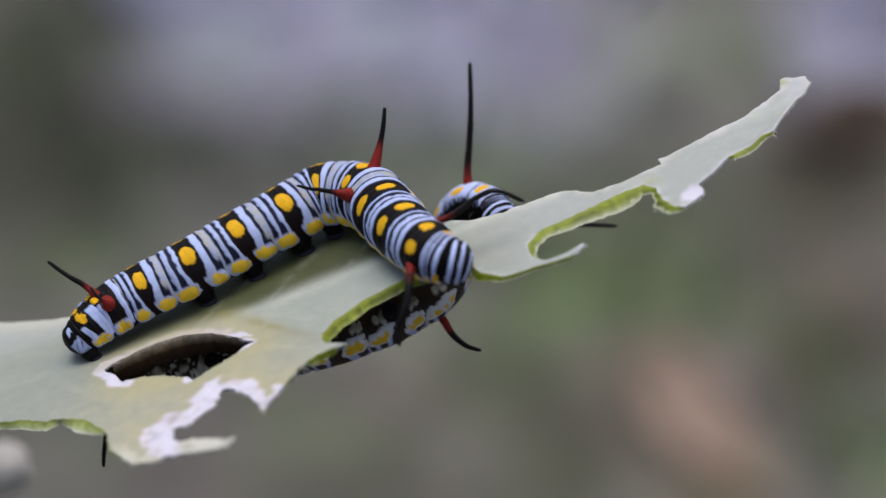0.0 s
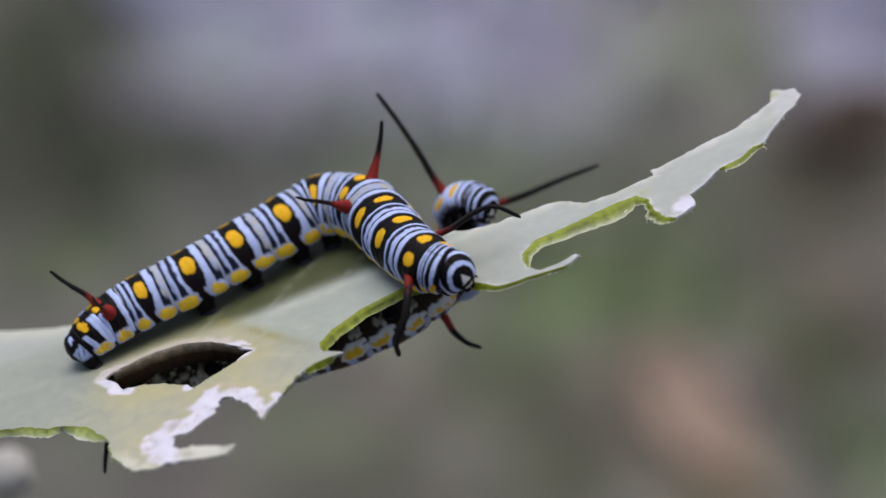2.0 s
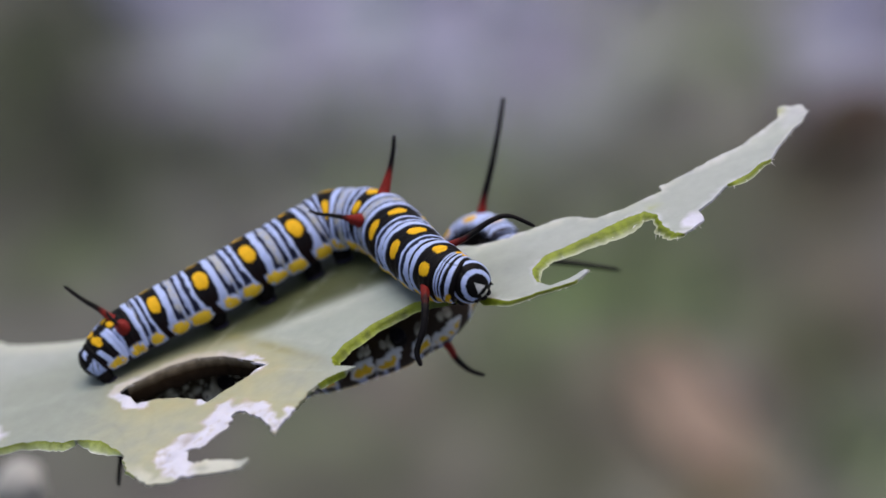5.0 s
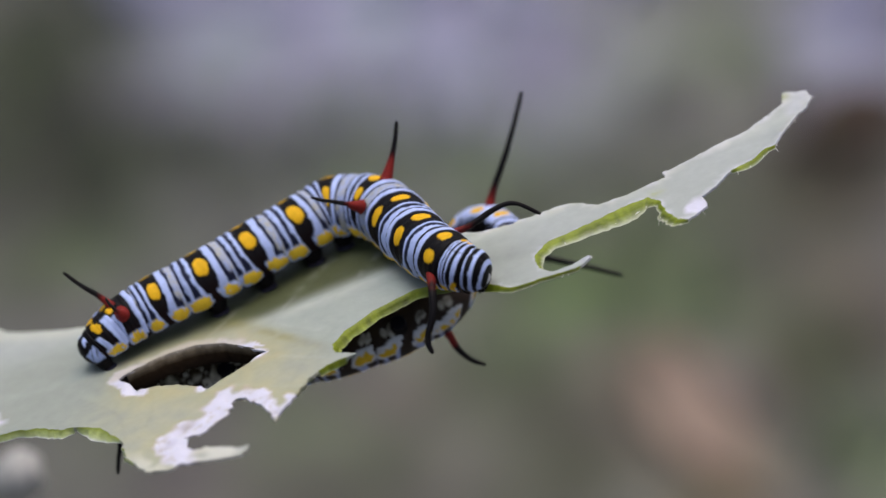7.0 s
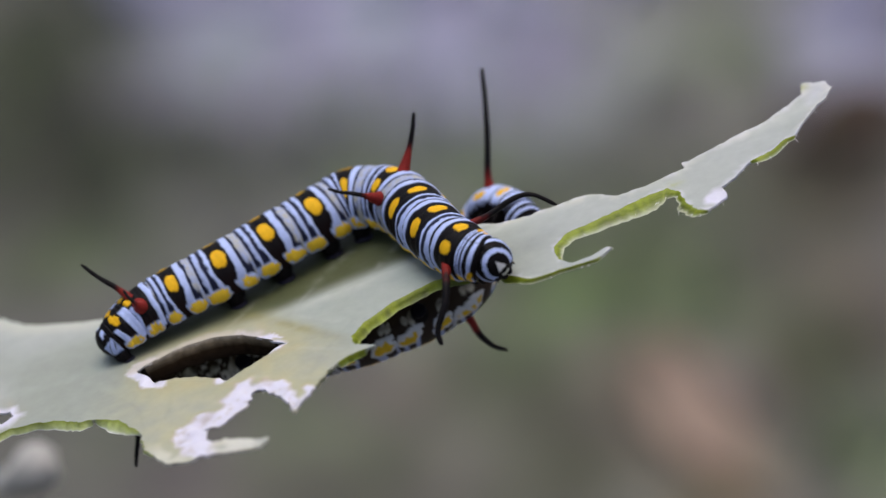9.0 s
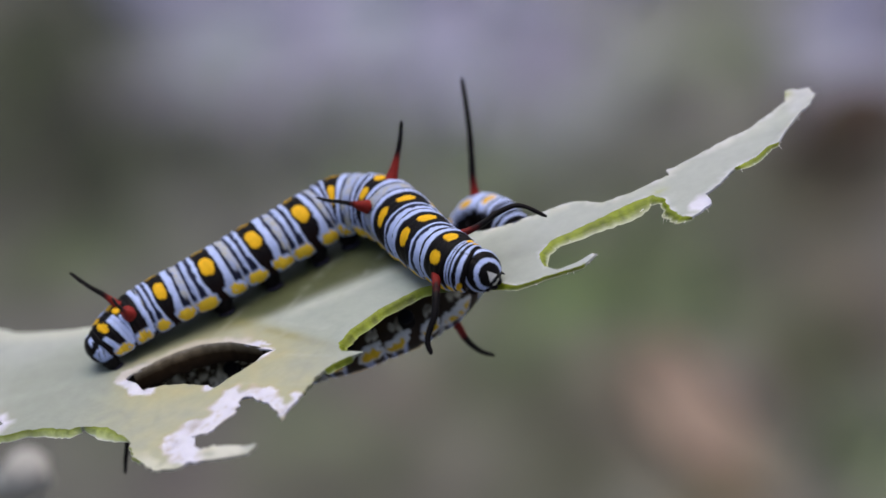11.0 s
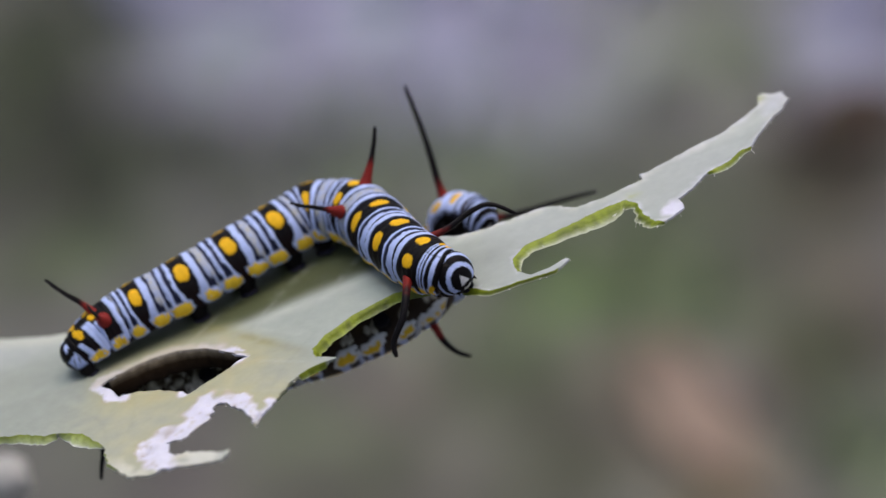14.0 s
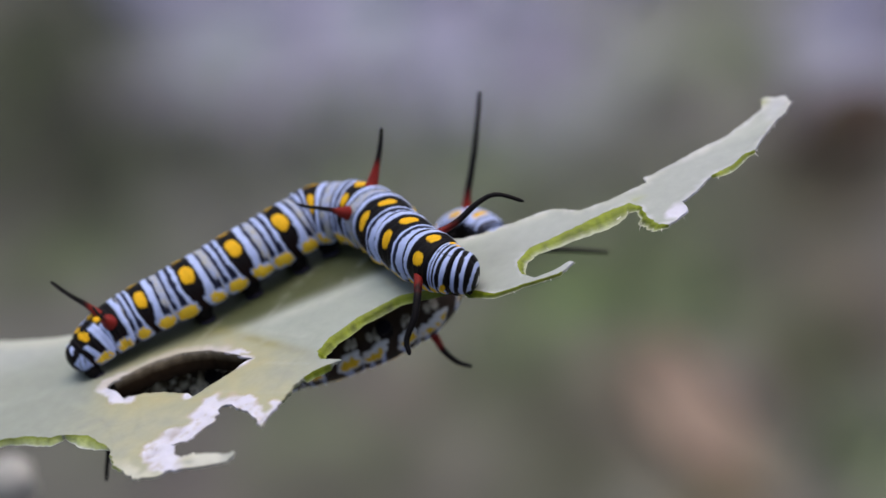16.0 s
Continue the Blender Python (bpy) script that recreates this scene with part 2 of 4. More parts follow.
def build_leaf():
    from mathutils.geometry import delaunay_2d_cdt
    outer = np.array(ragged(FAR_EDGE + TIP_EDGE, 6, 0.22, 3.1)[:-1] + ragged(TIP_EDGE[-1:] + CLAW_EDGE[:13], 7, 0.18, 5.2)[:-1] + ragged(CLAW_EDGE[12:], 7, 0.10, 5.2)[:-1]
                     + ragged(CLAW_EDGE[-1:] + BITE_EDGE[:7], 7, 0.13, 7.7)[:-1] + ragged(BITE_EDGE[6:], 8, 0.36, 8.6)[:-1] + ragged(BITE_EDGE[-1:] + TORN_EDGE, 7, 0.45, 9.9)[:-1]
                     + ragged(TORN_EDGE[-1:] + NEAR_EDGE, 6, 0.22, 11.3))
    hole = np.array(ragged(HOLE, 7, 0.18, 14.2, closed=True))
    rng = np.random.RandomState(4)
    gx, gy = np.meshgrid(np.arange(-80, 43, 0.75), np.arange(-20, 22, 0.75))
    gx = (gx + rng.uniform(-0.2, 0.2, gx.shape)).ravel()
    gy = (gy + rng.uniform(-0.2, 0.2, gy.shape)).ravel()
    hx, hy = np.meshgrid(np.arange(-32, -9, 0.3), np.arange(-20, 5.5, 0.3))
    gx = np.append(gx, (hx + rng.uniform(-0.08, 0.08, hx.shape)).ravel())
    gy = np.append(gy, (hy + rng.uniform(-0.08, 0.08, hy.shape)).ravel())
    small = np.array(ragged(HOLE_SMALL, 6, 0.2, 17.0, closed=True))
    both = np.vstack([outer, hole, small])
    keep = inside(outer, gx, gy) & ~inside(hole, gx, gy) & ~inside(small, gx, gy)
    gx, gy = gx[keep], gy[keep]
    keep = edge_gap(both, gx, gy) > 0.16
    gx, gy = gx[keep], gy[keep]
    pts = np.vstack([both[:, :2], np.c_[gx, gy]])
    no, nh, ns = len(outer), len(hole), len(small)
    edges = [(a + i, a + (i + 1) % b) for a, b in ((0, no), (no, nh), (no + nh, ns)) for i in range(b)]
    res = delaunay_2d_cdt([Vector(p) for p in pts], edges, [], 0, 1e-5)
    v2 = np.array([tuple(p) for p in res[0]])
    tri = np.array([tuple(f) for f in res[2]])
    mid = v2[tri].mean(axis=1)
    ok = inside(outer, mid[:, 0], mid[:, 1]) & ~inside(hole, mid[:, 0], mid[:, 1]) & ~inside(small, mid[:, 0], mid[:, 1])
    tri = tri[ok]
    u, v = v2[:, 0], v2[:, 1]
    z = relief(u, v)
    # pigment: glaucous green, yellowing near the wounds, dry white margins
    gap_hole = np.minimum(edge_gap(hole, u, v), edge_gap(small, u, v))
    torn = np.array(ragged(BITE_EDGE[9:] + TORN_EDGE[:5], 7, 0.45, 9.9))
    gap_torn = edge_gap(torn, u, v)
    gap_all = edge_gap(outer, u, v)
    n1, n2 = noise_field(u, v, 0.12, 2.0), noise_field(u, v, 0.9, 5.0)
    green = np.array([0.30, 0.325, 0.285])
    pale = np.array([0.385, 0.41, 0.395])
    yellow = np.array([0.40, 0.385, 0.235])
    white = np.array([0.64, 0.63, 0.74])
    col = green + (pale - green) * smooth01(0.5 + n1)[:, None]
    col = col + (pale - col) * smooth01((u - 5) / 10)[:, None] * 0.8
    cool = smooth01(((u + 16.8) - (5.6 - v) / 1.472 + 0.8 * n1 + 0.5) / 1.6)
    col = col + (np.array([0.345, 0.385, 0.35]) - col) * (0.75 * cool * smooth01((7 - u) / 4))[:, None]
    side = (1 - 0.9 * cool) * smooth01((-6 - u) / 6) * smooth01((4 - v) / 6) * smooth01((u + 35 - 0.4 * v) / 8)
    col = col + (yellow - col) * (side * np.clip(0.55 + 0.7 * n1 + 0.25 * n2, 0, 1) * 0.95)[:, None]
    # olive tint darkened along the upper caterpillar: its shade is painted into the leaf colour
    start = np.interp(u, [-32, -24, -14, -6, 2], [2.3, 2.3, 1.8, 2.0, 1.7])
    body_shade = smooth01((u + 31) / 5) * smooth01((5 - u) / 5) * smooth01((v - start + 0.5 * n1) / 3.6) * np.clip(1.0 + 0.25 * n1 + 0.12 * n2, 0, 1)
    col = col + (np.array([0.060, 0.068, 0.020]) - col) * (0.94 * body_shade)[:, None]
    # a bruise along one side vein, between the waxy and the yellowed part
    vein = (u + 16.8) - (5.6 - v) / 1.472 + 0.35 * n1
    bruise = np.exp(-((vein + 0.2) / 0.75) ** 2) * smooth01((v + 9) / 9) * smooth01((6.5 - v) / 2) * np.clip(0.8 + 0.8 * n2, 0, 1)
    col = col + (np.array([0.17, 0.165, 0.055]) - col) * (0.62 * bruise)[:, None]
    rib = np.exp(-((v - midrib(u) - 0.6) / 0.9) ** 2) * (0.10 + 0.90 * smooth01((u + 17) / 8))
    for k, (u0, way) in enumerate([(-34, 0.9), (-27, 0.85), (-20, 0.9), (-13, 0.8), (-6, 0.85), (0, 0.7)]):
        for sgn in (1, -1):
            dv = v - midrib(u)
            line = (u - u0) - way * np.abs(dv) - 0.02 * dv ** 2
            rib = np.maximum(rib, 0.38 * np.exp(-(line / 0.35) ** 2) * (sgn * dv > 0) * smooth01((u + 26) / 8))
    col = col + (np.array([0.47, 0.50, 0.46]) - col) * (0.58 * rib)[:, None]
    fine = np.zeros(len(u))
    for k in range(9):
        u0, slope = -30 + 4.3 * k, (0.45 if k % 2 else -0.3)
        line = (u - u0) - slope * (v + 4) + 1.2 * np.sin(v * 0.35 + k)
        fine = np.maximum(fine, np.exp(-(line / 0.22) ** 2) * smooth01((v + 14) / 4) * smooth01((midrib(u) - v) / 1.5))
    col = col * (1 - 0.05 * fine)[:, None]
    ends = np.clip(smooth01((-25.0 - u) / 1.0) + smooth01((u + 18.2 + 0.5 * v) / 1.5) * smooth01((u + 40) / 9), 0, 1)
    ends = ends * (1 - 0.35 * smooth01((-34 - u) / 2))
    ends = ends * np.where(u > -22, np.where(v > -0.8 - 0.55 * (u + 16), 0.85, 0.42), 1.0)
    dry = np.maximum(smooth01((-0.15 + 1.35 * ends + 0.5 * n2 - gap_hole) / 0.3), smooth01((1.6 + 1.3 * smooth01((-16.5 - u) / 3) + 1.1 * n2 - gap_torn) / 0.5) * (1 - 0.85 * smooth01((-14.8 - v) / 0.9) * smooth01((u + 23.2) / 1.2)))
    dry = np.maximum(dry, smooth01((1.5 - np.hypot(u - 27.4, v + 6.3)) / 0.4))
    dry = np.maximum(dry, smooth01((0.8 - np.hypot(u + 20.6, v + 5.1)) / 0.4))
    dry = np.maximum(dry, 0.12 * smooth01((u + 23.8 + 0.8 * n2) / 1.2) * smooth01((-14.0 - v) / 1.0) * smooth01((-16.5 - u) / 1.0))
    low_rim = smooth01((1.3 + 0.8 * n2 - gap_all) / 0.8) * smooth01((-17.5 - u) / 2) * smooth01((-11 - v) / 3)
    col = col + (np.array([0.56, 0.56, 0.48]) - col) * (0.9 * low_rim)[:, None]
    dry = np.maximum(dry, 0.45 * smooth01((0.15 + 0.35 * smooth01((u - 25) / 3) + 0.45 * n2 - gap_all) / 0.35) * smooth01((u - 4) / 4))
    cream = smooth01((0.9 + 0.6 * n2 - gap_all) / 0.7) * smooth01((u - 5) / 5) * smooth01((v + 1) / 2)
    col = col + (np.array([0.50, 0.51, 0.44]) - col) * (0.8 * cream)[:, None]
    dry = np.maximum(dry, 0.3 * smooth01((u - 38.5 + 1.5 * n2) / 2))
    col = col + (white - col) * dry[:, None]
    n3 = noise_field(u, v, 2.2, 8.0)
    # an orange-brown margin round the dry parts, grey hollows within them
    seam = 4 * dry * (1 - dry) * smooth01((v + 15.5) / 1.5) * smooth01((-8 - u) / 2) * smooth01((2 - v) / 2)
    col = col + (np.array([0.40, 0.27, 0.15]) - col) * (0.45 * seam * np.clip(0.6 + n2, 0, 1))[:, None]
    for hu, hv, ru, rv in ((-24.5, -9.7, 1.1, 0.75), (-22.6, -10.7, 0.8, 0.8), (-21.5, -8.9, 1.0, 0.45), (-14.7, -14.2, 0.3, 0.35), (-25.3, -12.9, 0.6, 0.5)):
        hollow = np.exp(-(((u - hu) / ru) ** 2 + ((v - hv - 0.3 * (u - hu)) / rv) ** 2)) * dry
        col = col + (np.array([0.31, 0.265, 0.235]) - col) * (0.72 * hollow * np.clip(0.85 + 0.8 * n2, 0, 1))[:, None]
        z = z - 0.35 * hollow
    z = z + dry * (0.24 * n2 + 0.04 * n3)
    crease = np.exp(-(n2 / 0.07) ** 2) * dry * smooth01((-8 - v) / 2)
    col = col + (np.array([0.42, 0.36, 0.28]) - col) * (0.55 * crease)[:, None]
    tan = smooth01((2.6 + 1.5 * n1 - np.minimum(gap_hole, gap_torn)) / 1.2) * (1 - dry) * np.clip(0.35 + n2, 0, 1)
    col = col + (np.array([0.36, 0.28, 0.17]) - col) * (0.38 * tan)[:, None]
    warm = smooth01((4.5 + 2 * n1 - np.minimum(gap_hole, gap_torn)) / 3.5) * (1 - dry) * smooth01((u + 31) / 3)
    col = col + (np.array([0.43, 0.405, 0.20]) - col) * (0.38 * warm)[:, None]
    col = col * (1 + 0.07 * n2 + 0.03 * n3)[:, None]
    rim = smooth01((2.2 - gap_all) / 1.5) * smooth01((-26 - u) / 4) * smooth01((v - 8) / 4)
    col = col + (np.array([0.50, 0.52, 0.45]) - col) * (0.8 * rim)[:, None]
    far_lip = smooth01((1.4 + 0.5 * n2 - gap_hole) / 0.9) * smooth01((v - np.interp(u, [-28, -14], [1.6, -0.6])) / 0.5) * (u > -33)
    col = col + (np.array([0.50, 0.46, 0.41]) - col) * (0.85 * far_lip)[:, None]
    # the tip: its near rim is folded up, and a lime scar sits in the corner
    rim_up = (1 - smooth01((v - np.interp(u, [31, 36, 39, 41.6], [-2.3, -1.5, 1.5, 4.9])) / 1.5)) * smooth01((u - 33.5) / 2)
    z = z + 0.55 * rim_up + 0.25 * smooth01((u - 39) / 2) * n2
    scar = np.exp(-((u - 39.4) / 0.45) ** 2 - ((v - 7.5) / 0.8) ** 2) + 0.6 * np.exp(-((u - 24.3) / 0.8) ** 2 - ((v + 1.2) / 0.5) ** 2) * np.clip(0.7 + 2 * n2, 0, 1)
    col = col + (np.array([0.36, 0.38, 0.09]) - col) * (0.8 * np.clip(scar, 0, 1))[:, None]
    top = np.c_[u, v, z]
    # the lower face: pulled out below the sloping cuts
    low = np.c_[u, v, z]
    thin = np.ones(len(u))
    thin -= 0.75 * np.maximum(smooth01((2.0 - gap_hole) / 2), smooth01((2.4 - gap_torn) / 2))
    thin = thin * (1 - 0.6 * smooth01((3 - gap_all) / 2) * smooth01((-17 - u) / 2) * smooth01((-6 - v) / 3))
    low[:, 2] = z - thickness(u) * thin
    index = {}
    for new_i, olds in enumerate(res[3]):
        for o in olds:
            index[o] = new_i
    cut_v, cut_f, cut_c = [], [], []
    lime = np.array([0.20, 0.25, 0.010])
    lime2 = np.array([0.25, 0.30, 0.025])
    rind = np.array([0.50, 0.52, 0.40])
    for ring, start, sgn in ((outer, 0, 1), (hole, no, -1), (small, no + nh, -1)):
        n = len(ring)
        ids = [index[start + i] for i in range(n)]
        base = len(cut_v)
        for i in range(n):
            a, b = ring[i - 4, :2], ring[(i + 4) % n, :2]
            d = unit(np.append(b - a, 0))
            out = np.array([-d[1], d[0]]) * sgn
            w = ring[i, 2]
            k = ids[i]
            if w < 0.05:
                low[k, 2] = max(low[k, 2], top[k, 2] - 0.16)
            # the ring runs clockwise seen from above, so the outside lies to its left
            off = out * w
            wob = 0.25 * w * noise.noise((ring[i, 0] * 2.1, ring[i, 1] * 2.1, 3.3))
            t = top[k]
            low[k, :2] += off + out * wob
            m = (t + low[k]) / 2 + np.append(out * (0.06 + 0.15 * w), 0)
            fresh = 1.0 if w > 0.05 else 0.0
            drk = 0.85 + 0.6 * noise.noise((ring[i, 0] * 1.2, ring[i, 1] * 1.2, 8.8)) + 0.45 * noise.noise((ring[i, 0] * 3.7, ring[i, 1] * 3.7, 2.8))
            dryc = col[k] * 0.97
            old = float(smooth01((-26 - ring[i, 0]) / 3)) * 0.9
            film = low[k] + np.append(out * (0.02 + 0.5 * w * (1 + (0.2 if ring[i, 0] < -26 else 0.3) * noise.noise((ring[i, 0] * 3.1, ring[i, 1] * 3.1, 6.0)))), -0.04)
            cut_v += [t, m, low[k], film]
            inner = lime * drk + (np.array([0.66, 0.74, 0.28]) * (0.6 + 0.4 * drk) - lime * drk) * old
            if sgn < 0:
                inner = np.array([0.34, 0.31, 0.22]) * drk
            lip = np.array([0.19, 0.155, 0.09]) if sgn < 0 else rind + (np.array([0.56, 0.57, 0.58]) - rind) * old
            if -9 < ring[i, 0] < 8 and sgn > 0:
                lip = inner * 0.85 + rind * 0.15
            cut_c += [dryc + ((lime2 if sgn > 0 else dryc) - dryc) * fresh, dryc + (inner - dryc) * fresh, dryc + ((inner * 0.75 + lip * 0.25) - dryc) * fresh, dryc + (lip - dryc) * fresh]
        for i in range(n):
            j = (i + 1) % n
            for s in (0, 1, 2):
                cut_f.append((base + i * 4 + s, base + j * 4 + s, base + j * 4 + s + 1, base + i * 4 + s + 1))
    plant = rider("milkweed_plant", "pale green milkweed plant with one half-eaten leaf", "plant")
    n = len(u)
    a, b, c = v2[tri[:, 0]], v2[tri[:, 1]], v2[tri[:, 2]]
    ccw = (b[:, 0] - a[:, 0]) * (c[:, 1] - a[:, 1]) - (b[:, 1] - a[:, 1]) * (c[:, 0] - a[:, 0]) > 0
    tri = np.where(ccw[:, None], tri, tri[:, ::-1])
    faces = [tuple(f) for f in tri] + [tuple(f[::-1] + n) for f in tri]
    under = np.tile(np.array([0.30, 0.35, 0.22]), (n, 1))
    verts = np.vstack([top, low]) * MM
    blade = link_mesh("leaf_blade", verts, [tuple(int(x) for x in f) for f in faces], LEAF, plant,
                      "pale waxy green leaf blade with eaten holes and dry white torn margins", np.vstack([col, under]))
    link_mesh("cut_edge", np.array(cut_v) * MM, cut_f, CUT, blade, "juicy lime green bitten leaf edge", np.array(cut_c))
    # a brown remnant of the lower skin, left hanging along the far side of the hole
    nu, nv = 34, 8
    mv, mc = [], []
    for i in range(nu):
        a = i / (nu - 1)
        uu = -27.2 + 12.2 * a
        edge = np.interp(uu, [-28.0, -26.2, -23.4, -20.3, -17.6, -15.8, -14.0], [2.1, 2.5, 3.0, 2.7, 1.3, -0.8, -3.0]) + 0.1
        reach = 0.85 * math.sin(math.pi * min(1, 0.08 + 0.9 * a)) ** 0.7 * (1 + 0.3 * noise.noise((uu * 0.9, 1.0, 2.0)))
        for j in range(nv):
            b = j / (nv - 1)
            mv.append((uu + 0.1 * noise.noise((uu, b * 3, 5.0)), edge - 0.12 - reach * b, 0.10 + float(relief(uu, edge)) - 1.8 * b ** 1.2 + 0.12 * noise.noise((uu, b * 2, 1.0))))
            # cream at the lip to near black inwards: the hole's shade is painted in
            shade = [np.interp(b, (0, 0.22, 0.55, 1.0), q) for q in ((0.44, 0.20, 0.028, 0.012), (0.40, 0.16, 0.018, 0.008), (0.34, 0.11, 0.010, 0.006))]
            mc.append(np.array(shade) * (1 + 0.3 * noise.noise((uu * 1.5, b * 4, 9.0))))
    mf = [(i * nv + j, (i + 1) * nv + j, (i + 1) * nv + j + 1, i * nv + j + 1) for i in range(nu - 1) for j in range(nv - 1)]
    mf += [tuple(k + nu * nv for k in q[::-1]) for q in mf]
    mv = np.array(mv)
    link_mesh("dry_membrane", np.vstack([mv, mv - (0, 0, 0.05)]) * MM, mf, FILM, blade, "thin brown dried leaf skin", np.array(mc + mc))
    # loose fibres along the gnawed edges
    rng = np.random.RandomState(21)
    fv, ff = [], []
    for i in range(no):
        x0, y0 = outer[i, :2]
        if (x0 > 9 and (y0 < 0.5 or x0 > 30) and rng.rand() < 0.22) or (-18 < x0 < -9 and y0 < -8 and rng.rand() < 0.2):
            d = unit(np.append(outer[(i + 1) % no, :2] - outer[i - 1, :2], 0))
            out = np.array([-d[1], d[0], 0])
            k = index[i]
            size = rng.uniform(0.15, 0.65) * (1.0 if rng.rand() < 0.25 else 0.55)
            way = out + d * rng.uniform(-0.8, 0.8) + np.array([0, 0, rng.uniform(-0.8, 0.3)])
            p0 = low[k] + out * 0.02
            v, f, _ = tube([p0, p0 + way * size * 0.5, p0 + way * size + np.array([0, 0, -0.2 * size])], [0.035, 0.025, 0.01], 5, 5)
            ff += [tuple(q + len(fv) for q in g) for g in f]
            fv += list(v)
    link_mesh("fibre", np.array(fv) * MM, ff, PAPER, blade, "fine whitish leaf fibres")["kind"] = "stuff"
    # petiole and stem, out of the picture
    pv, pf, _ = tube([(-78, 7.5, -0.5), (-86, 7.5, -1.2), (-95, 7.5, -3)], [1.6, 1.5, 1.9], 12, 12)
    link_mesh("petiole", pv * MM, pf, STEM, plant)
    inv = LEAF_POSE.inverted()
    foot = LEAF_POSE @ Vector((-95 * MM, 7.5 * MM, -3 * MM))
    path = [inv @ Vector(p) for p in ((foot.x, foot.y, foot.z + 0.05), foot, (foot.x - 0.004, foot.y + 0.003, foot.z * 0.5), (foot.x, foot.y, -0.01))]
    pv, pf, _ = tube(np.array([tuple(p) for p in path]) / MM, [2.2, 2.8, 3.4, 4.2], 12, 24)
    link_mesh("stem", pv * MM, pf, STEM, plant)
    # a shrivelled pale leaf farther back on the same plant, hanging on a stalk that reaches the stem
    hv, hf, _ = tube([(-45.2, 51.0, -31.9), (-46.2, 50.9, -32.1), (-47.8, 50.6, -32.6), (-50.2, 52.1, -34.0), (-52.8, 53.9, -34.9), (-55.8, 56.1, -35.1)],
                     [0.6, 2.6, 3.1, 2.3, 1.4, 0.5], 18, 30, 0.9)
    hv = hv + np.array([[0.35 * noise.noise((p[0] * 0.7, p[1] * 0.7, p[2] * 0.7 + k)) for k in (1, 5, 9)] for p in hv])
    link_mesh("shrivelled_leaf", hv * MM, hf, PALE, plant, "shrivelled whitish dry leaf")
    hv, hf, _ = tube([(-55.8, 56.1, -35.1), (-70, 45, -36), (-95, 10, -38)], [0.5, 0.6, 0.9], 8, 16)
    link_mesh("stalk", hv * MM, hf, STEM, plant)
    return plant


plant = build_leaf()

# ---- caterpillars ----
BLACK = np.array([0.006, 0.005, 0.006])
WHITE = np.array([0.47, 0.56, 0.90])
NAVY = np.array([0.014, 0.017, 0.040])
CREAM = np.array([0.42, 0.41, 0.36])
YOLK = np.array([0.80, 0.45, 0.015])
RED = np.array([0.23, 0.022, 0.018])
NAMES = ["T1", "T2", "T3", "A1", "A2", "A3", "A4", "A5", "A6", "A7", "A8", "A9", "A10"]

# head first, then thirteen body segments: along, across, height, radius (mm)
UPPER = [(5.3, -6.1, 1.9, 2.02), (4.5, -5.4, 2.3, 2.24), (3.6, -3.8, 2.6, 2.58), (2.1, 0.6, 2.9, 2.75), (1.1, 5.0, 3.1, 2.89),
         (-0.1, 9.7, 3.2, 2.98), (-3.7, 12.6, 3.3, 3.0), (-7.8, 11.8, 3.1, 2.96), (-12.8, 10.5, 3.0, 2.88), (-17.7, 9.1, 2.9, 2.81),
         (-22.5, 8.2, 2.8, 2.68), (-25.9, 7.4, 2.6, 2.55), (-28.1, 6.4, 2.3, 2.18), (-29.5, 6.0, 1.9, 1.66)]
LOWER = [(9.95, 6.1, -1.95, 1.75), (9.35, 7.8, -1.75, 2.05), (8.5, 9.5, -1.75, 2.12), (7.4, 11.0, -3.0, 2.35), (5.6, 9.3, -4.9, 2.4),
         (2.9, 2.6, -4.2, 2.6), (-1.9, 1.4, -4.5, 2.85), (-7.4, 1.6, -4.6, 2.9), (-12.7, 2.9, -4.6, 2.9), (-17.8, 4.5, -4.6, 2.9), (-22.9, 5.9, -4.5, 2.8), (-27.2, 6.0, -4.2, 2.5), (-29.5, 5.7, -3.8, 2.0), (-31.0, 5.6, -3.5, 1.5)]


def band(x, a, b, soft):
    return smooth01((x - a) / soft + 0.5) * smooth01((b - x) / soft + 0.5)


